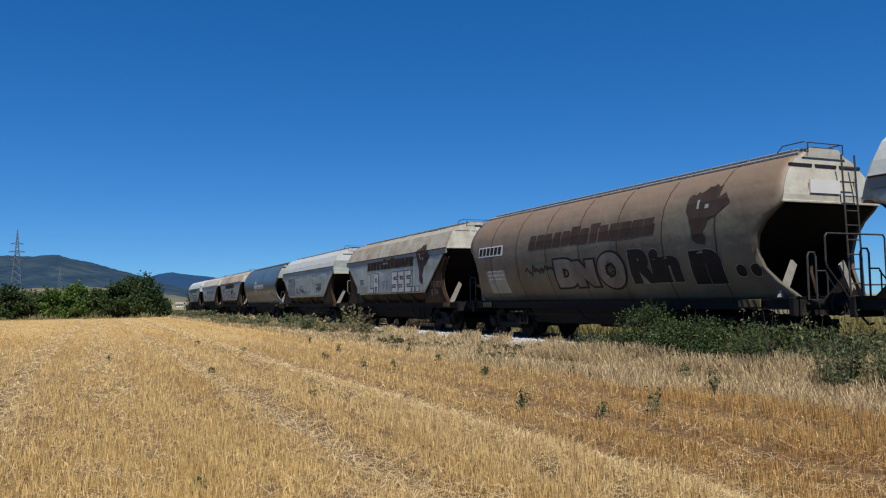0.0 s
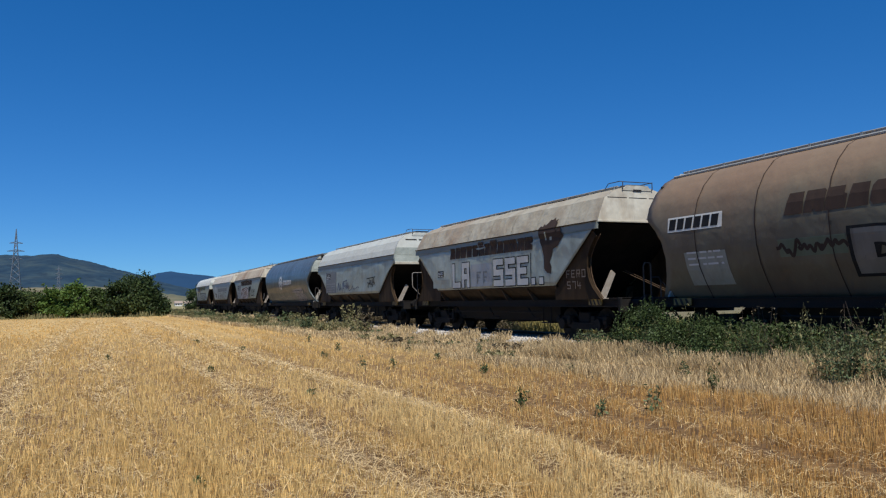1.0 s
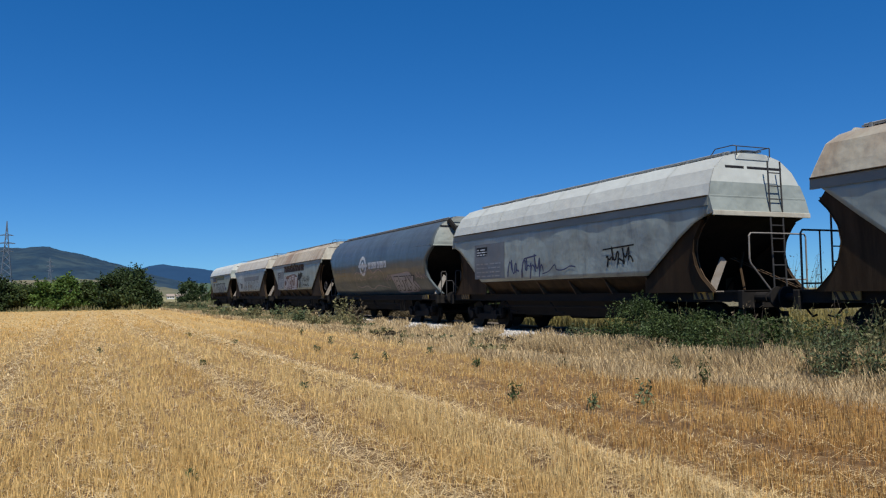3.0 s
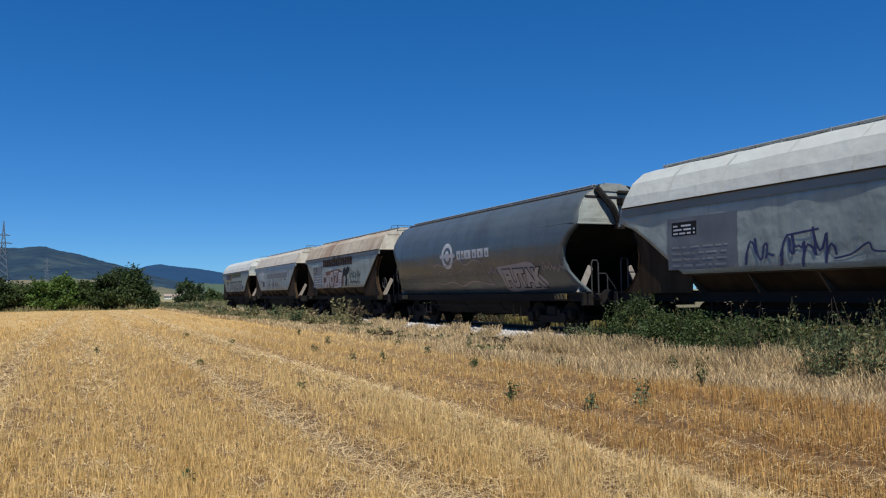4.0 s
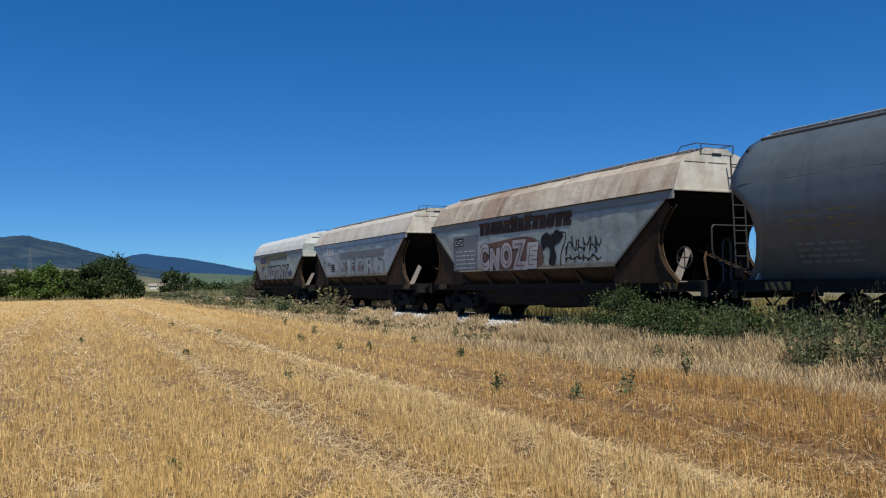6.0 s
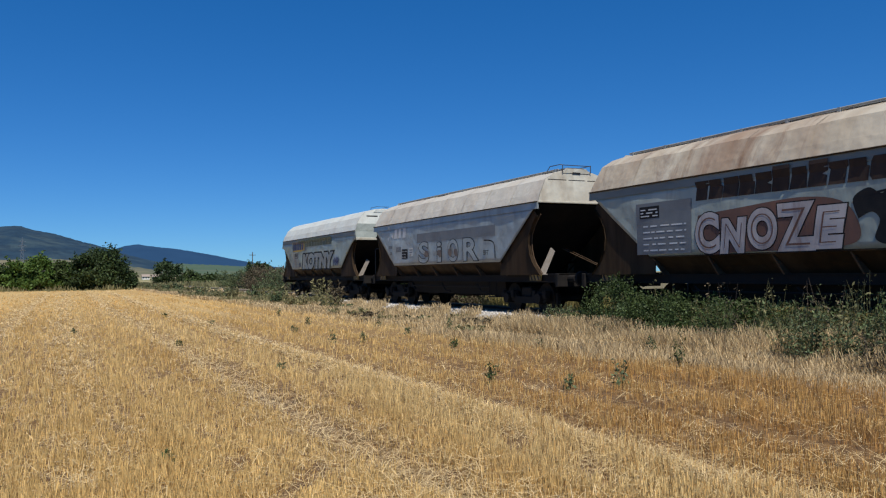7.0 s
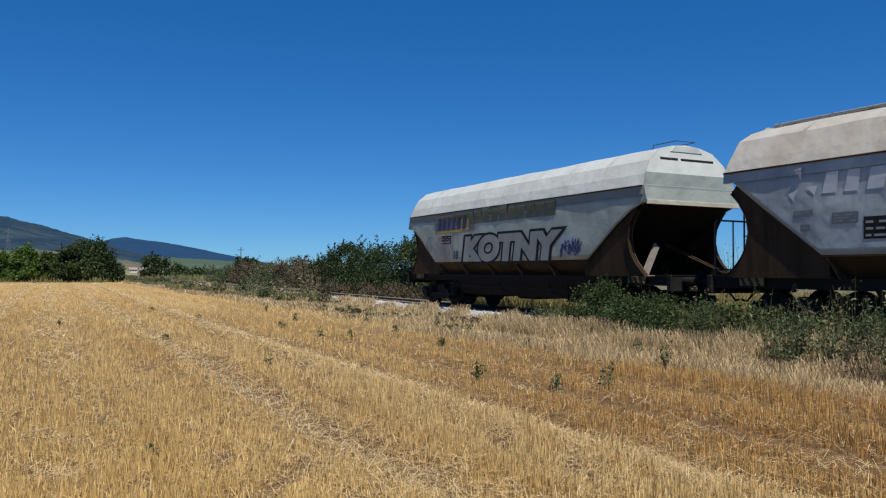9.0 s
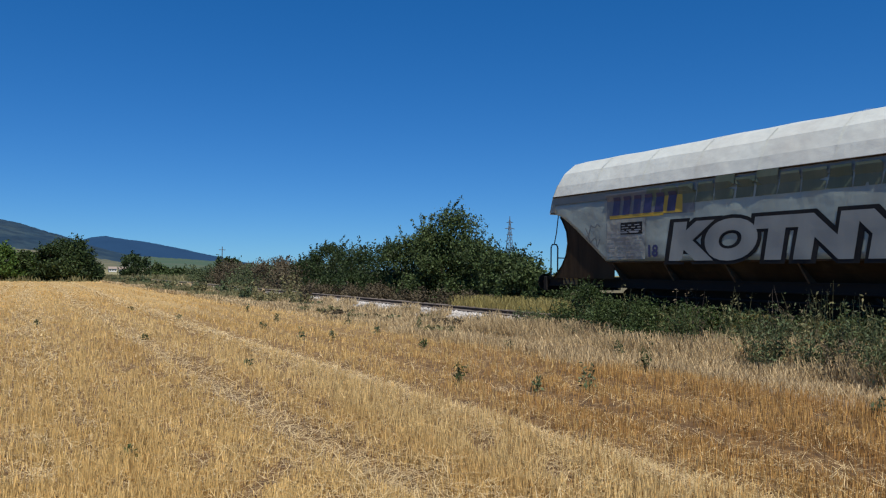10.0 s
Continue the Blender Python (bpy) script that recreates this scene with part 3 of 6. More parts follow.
# --- painted marks on the near side: u runs from the wagon's far end to its near end as read, v is the height ---
def lay(poly_verts, faces, name, material, parent, surf, lift=.006, label="", cut=0.0):
    me = bpy.data.meshes.new(name)
    bm = bmesh.new()
    vs = [bm.verts.new((0, -u, v)) for u, v in poly_verts]
    for f in faces:
        try:
            bm.faces.new([vs[i] for i in f])
        except ValueError:
            pass
    for axis, gap in ((1, .16), (2, cut or .15)):
        at = [v.co[axis] for v in bm.verts]
        lo, hi = min(at), max(at)
        k = math.ceil(lo / gap + .01)
        while k * gap < hi - .01:
            spot, way = [0, 0, 0], [0, 0, 0]
            spot[axis], way[axis] = k * gap, 1
            bmesh.ops.bisect_plane(bm, geom=bm.verts[:] + bm.edges[:] + bm.faces[:], plane_co=spot, plane_no=way)
            k += 1
    for v in bm.verts:
        v.co.x = -surf(v.co.y, v.co.z) - lift
    bm.to_mesh(me)
    bm.free()
    me.materials.append(material)
    return part(name, me, None, parent, label)


def words(text, u, v, height, material, parent, surf, lift=.006, thick=0.0, shear=0.0, width=1.0, cut=0.0, label="", name="lettering"):
    c = bpy.data.curves.new("words", "FONT")
    c.body, c.size, c.offset, c.shear, c.resolution_u = text, height * 1.38, thick, shear, 6
    ob = bpy.data.objects.new("words", c)
    me = bpy.data.meshes.new_from_object(ob)
    pts = [(u + p.co.x * width, v + p.co.y) for p in me.vertices]
    fcs = [tuple(q.vertices) for q in me.polygons]
    bpy.data.objects.remove(ob)
    bpy.data.meshes.remove(me)
    return lay(pts, fcs, name, material, parent, surf, lift, label, cut)


def stroke(points, width, material, parent, surf, lift=.009, name="graffiti_line", label=""):
    vs, fs = [], []
    for i, (u, v) in enumerate(points):
        a, b = points[max(0, i - 1)], points[min(len(points) - 1, i + 1)]
        d = Vector((b[0] - a[0], b[1] - a[1])).normalized() if a != b else Vector((1, 0))
        nx, ny = -d.y * width / 2, d.x * width / 2
        vs += [(u + nx, v + ny), (u - nx, v - ny)]
    fs = [(2 * i, 2 * i + 1, 2 * i + 3, 2 * i + 2) for i in range(len(points) - 1)]
    return lay(vs, fs, name, material, parent, surf, lift, label)


def curve_through(points, n=5):
    """A smooth line through a few points."""
    out = []
    for i in range(len(points) - 1):
        p0, p1, p2, p3 = (Vector(points[min(len(points) - 1, max(0, j))]) for j in (i - 1, i, i + 1, i + 2))
        for k in range(n):
            t = k / n
            q = .5 * (2 * p1 + (p2 - p0) * t + (2 * p0 - 5 * p1 + 4 * p2 - p3) * t * t + (3 * p1 - p0 - 3 * p2 + p3) * t ** 3)
            out.append((q.x, q.y))
    return out + [tuple(points[-1])]


def brand_blocks(count, u0, u1, v, height, material, parent, surf, shear=.18, rise=0.0, tall=(), cut=0.0, seed=3, label="row of slanted blocks of faded lettering"):
    """A company name as a row of plain slanted blocks with small nicks."""
    rnd = random.Random(seed)
    forms = (((0, 0), (1, 0), (1, 1), (0, 1)),
             ((0, 0), (1, 0), (.90, 1), (.10, 1)),
             ((0, 0), (1, 0), (1, .38), (.72, .46), (1, .56), (1, 1), (0, 1)),
             ((.16, 0), (.86, 0), (1, .2), (1, .82), (.84, 1), (.14, 1), (0, .8), (0, .18)),
             ((0, 0), (1, 0), (1, .62), (.86, .66), (.84, 1), (0, 1)),
             ((0, 0), (.44, 0), (.48, .14), (.54, .14), (.58, 0), (1, 0), (1, .9), (.88, 1), (0, 1)),
             ((.08, 0), (.92, 0), (.92, .7), (1, .74), (1, 1), (0, 1), (0, .74), (.08, .7)))
    vs, fs = [], []
    step = (u1 - u0) / count
    last = -1
    for i in range(count):
        k = rnd.choice([j for j in range(len(forms)) if j != last])
        last = k
        a, wd = u0 + i * step, step * .96
        h = height * (1.2 if i in tall else 1.0)
        base, j = v + rise * i * step, len(vs)
        vs += [(a + p * wd + q * h * shear, base + q * h) for p, q in forms[k]]
        fs.append(tuple(range(j, len(vs))))
    return lay(vs, fs, "lettering_block", material, parent, surf, .006, label, cut)


def panel(u0, u1, v0, v1, material, parent, surf, lift=.004, name="data_panel", label="", cut=0.0):
    return lay([(u0, v0), (u1, v0), (u1, v1), (u0, v1)], [(0, 1, 2, 3)], name, material, parent, surf, lift, label, cut)


def text_bars(u0, u1, v0, v1, lines, material, parent, surf, seed=1, fill=.5, lift=.008):
    """Unreadable small print as plain bars."""
    rnd = random.Random(seed)
    vs, fs = [], []
    dv = (v1 - v0) / lines
    for i in range(lines):
        u = u0
        while u < u1 - .05:
            w = min(rnd.uniform(.1, .35), u1 - u)
            j = len(vs)
            vs += [(u, v0 + i * dv), (u + w, v0 + i * dv), (u + w, v0 + (i + fill) * dv), (u, v0 + (i + fill) * dv)]
            fs.append((j, j + 1, j + 2, j + 3))
            u += w + rnd.uniform(.04, .12)
    return tagged(lay(vs, fs, "small_print", material, parent, surf, lift), kind="stuff")


EMBLEM = [(.42, .05), (.65, 0), (.68, .25), (.58, .42), (.72, .65), (.78, .87), (1.02, .95), (1.38, 1.3), (1.18, 1.65), (.95, 1.46), (.98, 1.7), (1.02, 1.93), (.90, 1.88), (.82, 2.0),
          (.70, 1.92), (.60, 1.95), (.50, 1.84), (.38, 1.76), (.30, 1.82), (.22, 1.72), (.10, 1.76), (0, 1.66), (.02, 1.2), (.14, 1.0), (.24, .65), (.26, .2)]


def emblem(u, v, wide, high, material, parent, surf, cut=0.0, back=None):
    for a, b, w, h in ((.36, 1.22, .07, .30), (.62, 1.2, .12, .14)) if back else ():
        panel(u + a * wide, u + (a + w) * wide, v + b * high, v + (b + h) * high, back, parent, surf, .012, "emblem_gap", "bare paint showing through the emblem", cut)
    return lay([(u + a * wide, v + b * high) for a, b in EMBLEM], [tuple(range(len(EMBLEM)))], "emblem", material, parent, surf, .006,
               "dark sheaf-shaped emblem", cut)


# --- running gear, shared by all wagons ---
def bogie_meshes():
    s = Shape()
    frame_side = [(-1.25, .44), (-1.1, .66), (-.6, .70), (-.42, .50), (.42, .50), (.6, .70), (1.1, .66), (1.25, .44), (1.12, .34), (.66, .36), (.45, .30), (-.45, .30), (-.66, .36), (-1.12, .34)]
    for x in (-1.02, .90):
        s.plate(frame_side, x, x + .12)
    s.box(-.95, .95, -.28, .28, .48, .80, .03)
    for y in (-.9, .9):
        for x in (-1.0, 1.0):
            s.disc(x - .14, x + .14, y, .46, .16, 12)
            for dy in (-.28, .28):
                s.disc(y + dy - .08, y + dy + .08, x, .58, .10, 10, "y")
                s.box(x - .09, x + .09, y + dy - .09, y + dy + .09, .46, .70, .02)
    s.box(-.8, .8, -1.3, -1.22, .42, .52).box(-.8, .8, 1.22, 1.3, .42, .52)
    for y in (-1.42, -.38, .38, 1.42):
        for x in (-.75, .75):
            s.box(x - .05, x + .05, y - .05, y + .05, .28, .62)
    w = Shape()
    for x in (-.75, .75):
        w.disc(x - .065, x + .065, 0, 0, .455, 28)
        w.disc(x - .085, x + .085, 0, 0, .16, 12)
        w.disc(x - (.08 if x > 0 else -.05), x - (.05 if x > 0 else -.08), 0, 0, .485, 28)
        for k in range(6):
            a = k * math.pi / 3
            w.box(x - .075, x + .075, math.cos(a) * .3 - .03, math.cos(a) * .3 + .03, math.sin(a) * .3 - .03, math.sin(a) * .3 + .03)
    w.disc(-1.0, 1.0, 0, 0, .085, 10)
    return s.mesh("bogie", UNDER), w.mesh("wheelset", WHEEL)


BOGIE, WHEELSET = bogie_meshes()
WHEELSETS, WAGONS = [], []


def buffers_mesh():
    s = Shape()
    s.disc(0, .32, 0, 0, .11, 14, "y").disc(.3, .52, 0, 0, .075, 12, "y").disc(.52, .56, 0, 0, .22, 20, "y")
    return s.mesh("buffer", UNDER, False)


BUFFER = buffers_mesh()


def underframe(w, half):
    for x in (-1.2, 1.1):
        s = Shape().box(x, x + .10, -7.1, 7.1, .95, 1.16, .012)
        for z in (.95, 1.13):
            s.box(x - .03 if x < 0 else x, x + .1 if x < 0 else x + .13, -7.1, 7.1, z, z + .03)
        part("solebar", s, UNDER, w)
    part("underframe_deck", Shape().box(-1.12, 1.12, -7.1, 7.1, 1.10, 1.157), UNDER, w)
    for e in (-1, 1):
        part("buffer_beam", Shape().box(-1.3, 1.3, e * 7.16 - .07, e * 7.16 + .07, .82, 1.20, .015), UNDER, w)
        for x in (-.875, .875):
            b = part("buffer", BUFFER, None, w)
            b.location = (x, e * 7.22, 1.05)
            b.rotation_euler.z = 0 if e > 0 else math.pi
        part("drawhook", Shape().tube([(0, e * 7.2, 1.0), (0, e * 7.5, 1.02), (0, e * 7.62, .96), (0, e * 7.78, .86)], .035).box(-.06, .06, e * 7.5 - .1, e * 7.5 + .1, .9, 1.06, .02), UNDER, w)
        part("brake_hose", Shape().tube([(.3, e * 7.22, .92), (.31, e * 7.42, .80), (.3, e * 7.6, .62), (.25, e * 7.74, .66)], .025), UNDER, w)
        part("platform_floor", Shape().box(-1.25, 1.25, e * 6.9 - .33, e * 6.9 + .25, 1.16, 1.20), UNDER, w)
        # striped lifting plate under the sill
        for x in (-1.29, 1.26):
            s = part("lifting_plate", Shape().box(x, x + .03, e * 6.05 - .30, e * 6.05 + .30, 1.0, 1.16, .004), YELLOW, w, "yellow and black striped plate")
            st = Shape()
            for k in range(3):
                y = e * 6.05 - .24 + .18 * k
                xx = x - .004 if x < 0 else x + .034
                st.add([(xx, y, 1.005), (xx, y + .08, 1.005), (xx, y + .16, 1.155), (xx, y + .08, 1.155)], [(0, 1, 2, 3)])
            part("stripes", st, BLACK, s)
    for y in (-2.7, 0, 2.7):
        s = Shape()
        top, low = (.95, .75), (.45, .45)
        s.add([(sx * a, y + sy * b, z) for (a, b), z in ((top, 1.12), (low, .42)) for sx in (-1, 1) for sy in (-1, 1)],
              [(0, 1, 3, 2), (4, 6, 7, 5), (0, 4, 5, 1), (2, 3, 7, 6), (0, 2, 6, 4), (1, 5, 7, 3)])
        chute = part("discharge_chute", s, UNDER, w)
        part("gate_lever", Shape().tube([(-1.16, y + .5, .9), (-1.2, y + .1, .62), (-1.16, y - .2, .6)], .025), UNDER, chute)
    trough = Shape()
    trough.add([(sx * a, sy * b, z) for a, b, z in ((.95, 3.75, 1.1), (.78, 3.5, .5)) for sx in (-1, 1) for sy in (-1, 1)],
               [(0, 1, 3, 2), (4, 6, 7, 5), (0, 4, 5, 1), (2, 3, 7, 6), (0, 2, 6, 4), (1, 5, 7, 3)])
    part("discharge_trough", trough, UNDER, w)
    part("brake_cylinder", Shape().disc(-3.9, -3.35, .2, .78, .2, 14, "y"), UNDER, w)
    part("brake_rod", Shape().tube([(-.2, -5, .62), (-.2, 5, .62)], .03).tube([(-1.22, -3.2, .78), (-1.22, 3.2, .78)], .022), UNDER, w)
    part("step_frame", Shape().tube([(-1.27, 3.3, .95), (-1.27, 3.3, .48), (-1.27, 3.75, .48), (-1.27, 3.75, .95)], .022)
         .box(-1.34, -1.2, 3.28, 3.77, .46, .49), UNDER, w)
    part("step_frame", Shape().tube([(-1.27, -3.75, .95), (-1.27, -3.75, .48), (-1.27, -3.3, .48), (-1.27, -3.3, .95)], .022)
         .box(-1.34, -1.2, -3.77, -3.28, .46, .49), UNDER, w)
    for y in (-5.0, 5.0):
        b = part("bogie", BOGIE, None, w, "black welded two-axle bogie")
        b.location.y = y
        for dy in (-.9, .9):
            ws = part("wheelset", WHEELSET, None, b, "dark steel wheels on an axle")
            ws.location = (0, dy, .46)
            WHEELSETS.append((ws, dy))


def ladder(w, x, y, z0, z1, lean=0.0, material=None):
    s = Shape()
    for dx in (-.19, .19):
        s.tube([(x + dx, y, z0), (x + dx, y + lean, z1)], .02)
    ob = part("ladder", s, material or RAILING, w, "steel access ladder")
    k = z0 + .25
    while k < z1:
        f = (k - z0) / (z1 - z0)
        part("rung", Shape().tube([(x - .19, y + lean * f, k), (x + .19, y + lean * f, k)], .014), material or RAILING, ob)
        k += .3


def end_fittings(w, e, half, rich, hoop=False, angular=False):
    """Struts, rails and a ladder at the end e (-1 near, 1 far)."""
    y = e * half
    for x in ((-1,) if angular else (-1, 1)):
        s = Shape().wall([(x * 1.16, 1.18), (x * .96, 1.18), (x * .62, 1.86), (x * .74, 1.96)], y - e * .42 - .03, y - e * .42 + .03)
        s.box(min(x * 1.2, x * .5), max(x * 1.2, x * .5), y - e * .42 - .08, y - e * .42 + .08, 1.17, 1.19)
        part("strut", s, STRUT, w, "pale flat steel strut")
    if angular:
        part("brake_rod", Shape().tube([(.0, y - e * .9, 1.95), (1.0, y + e * .1, 1.24)], .011).tube([(.10, y - e * .9, 1.97), (1.12, y + e * .1, 1.24)], .009), RIB, w)
        part("curved_edge", Shape().tube([(-1.30, y - e * (arc_inset(z) + .02), z) for z in (1.2, 1.35, 1.5, 1.7, 1.9, 2.1, 2.35, 2.6, 2.8, 2.92)], .016, 6), RIB, w, "rusty curved edge bar")
    if hoop:
        part("handrail", Shape().tube([(-1.22, y + e * .40, 1.14), (-1.22, y + e * .40, 1.98), (-1.18, y + e * .40, 2.06), (-1.04, y + e * .40, 2.06), (-1.0, y + e * .40, 1.98), (-1.0, y + e * .40, 1.14)], .02)
             .tube([(-1.12, y + e * .40, 2.06), (-1.16, y + e * .25, 2.35), (-1.2, y + e * .1, 2.9)] if hoop == "tall" else [(-.74, y + e * .4, 1.66), (-.45, y + e * .36, 1.35), (-.3, y + e * .3, 1.17)], .014)
             .tube([(-1.0, y + e * .4, 1.7), (-.75, y + e * .4, 1.7), (-.7, y + e * .4, 1.64), (-.7, y + e * .4, 1.14)], .016), RAILING, w)
    if rich:
        if e > 0:
            ladder(w, -.18, y + .46, 1.2, 3.1)
            part("end_rail", Shape().tube([(-1.22, y + .46, 1.2), (-1.22, y + .46, 2.3), (-1.17, y + .46, 2.36), (.5, y + .46, 2.36), (.55, y + .46, 2.3), (.55, y + .46, 1.2)], .022)
                 .tube([(-1.22, y + .46, 1.32), (.55, y + .46, 1.32)], .018).tube([(-.7, y + .46, 1.2), (-.7, y + .46, 2.36)], .016), RAILING, w)
            return
        ladder(w, .42, y + e * .16, 1.2, 4.12, -e * .08)
        part("end_rail", Shape().tube([(-.1, y + e * .36, 1.2), (-.72, y + e * .42, 1.78), (-.75, y + e * .42, 1.88), (-.75, y + e * .42, 2.38), (-.70, y + e * .42, 2.44), (.1, y + e * .42, 2.44), (.9, y + e * .42, 2.44), (.95, y + e * .42, 2.38), (.95, y + e * .42, 1.2)], .02)
             .tube([(.3, y + e * .42, 1.42), (.95, y + e * .42, 1.42)], .016), PALE_RAILING if rich == "pale" else RAILING, w)
        if rich == "wheel":
            part("brake_wheel", Shape().tube([(-1.22 + 0 * a, y + e * .05 + .24 * math.cos(a), 1.72 + .24 * math.sin(a)) for a in (k * math.pi / 8 for k in range(17))], .018)
                 .tube([(-1.22, y + e * .05 - .24, 1.72), (-1.22, y + e * .05 + .24, 1.72)], .014).tube([(-1.22, y + e * .05, 1.48), (-1.22, y + e * .05, 1.96)], .014), RAILING, w)
        part("brake_pipe", Shape().tube([(-.3, y - e * .2, 1.2), (-.1, y - e * .5, 1.7), (.5, y - e * 1.0, 2.1)], .03), HOPPER, w)


def roof_fittings(w, half, top, loop, walkway=True, grating=None):
    grating = grating or WALKWAY_PALE
    if not walkway:
        y = -half + .1
        part("roof_railing", Shape().tube([(-.3, y + .9, top - .06), (-.3, y + .85, top + .09), (-.3, y + .05, top + .09), (.3, y + .05, top + .09), (.3, y + .85, top + .09), (.3, y + .9, top - .06)], .011), RAILING, w)
        return
    s = Shape().box(-.30, .30, -half + .15, half - .15, top + .015, top + .045)
    walk_ob = part("roof_walkway", s, grating, w, "roof walkway grating")
    y = -half + .4
    while y < half - .3:
        part("bracket", Shape().box(-.34, .34, y - .03, y + .03, top - .06, top + .044), WALKWAY, walk_ob)
        y += .85
    hatch = Shape()
    for x in (-.48,):
        hatch.tube([(x, -half + .35, top + .01), (x, half - .35, top + .01)], .022)
        y = -half + .5
        while y < half - .3:
            hatch.box(x - .03, x + .03, y - .03, y + .03, top - .08, top + .03)
            y += 1.2
    part("hatch_bar", hatch, WALKWAY_PALE, w)
    for e in (-1, 1):
        if loop and e < 0:
            y = e * (half - .1)
            part("roof_railing", Shape().tube([(-.55, y - e * .75, top), (-.55, y - e * .6, top + .13), (-.55, y - e * .05, top + .13), (-.5, y, top + .11), (.5, y, top + .11), (.55, y - e * .05, top + .13), (.55, y - e * .6, top + .13), (.55, y - e * .75, top)], .012)
                 .tube([(-.5, y, top + .11), (-.5, y, top - .1)], .014).tube([(.5, y, top + .11), (.5, y, top - .1)], .014), RAILING, w)


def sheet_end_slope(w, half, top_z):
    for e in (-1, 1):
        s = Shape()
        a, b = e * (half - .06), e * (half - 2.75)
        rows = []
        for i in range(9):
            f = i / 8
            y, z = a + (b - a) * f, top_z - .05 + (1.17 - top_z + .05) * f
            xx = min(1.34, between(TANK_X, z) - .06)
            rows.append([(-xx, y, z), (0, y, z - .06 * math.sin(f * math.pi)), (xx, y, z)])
        # recess shade under the overhang is painted into this sheet's dark colour
        part("end_slope", s.grid(rows), HOPPER_DARK, w, "sloping hopper end sheet, coloured dark for shade", solid=.02)


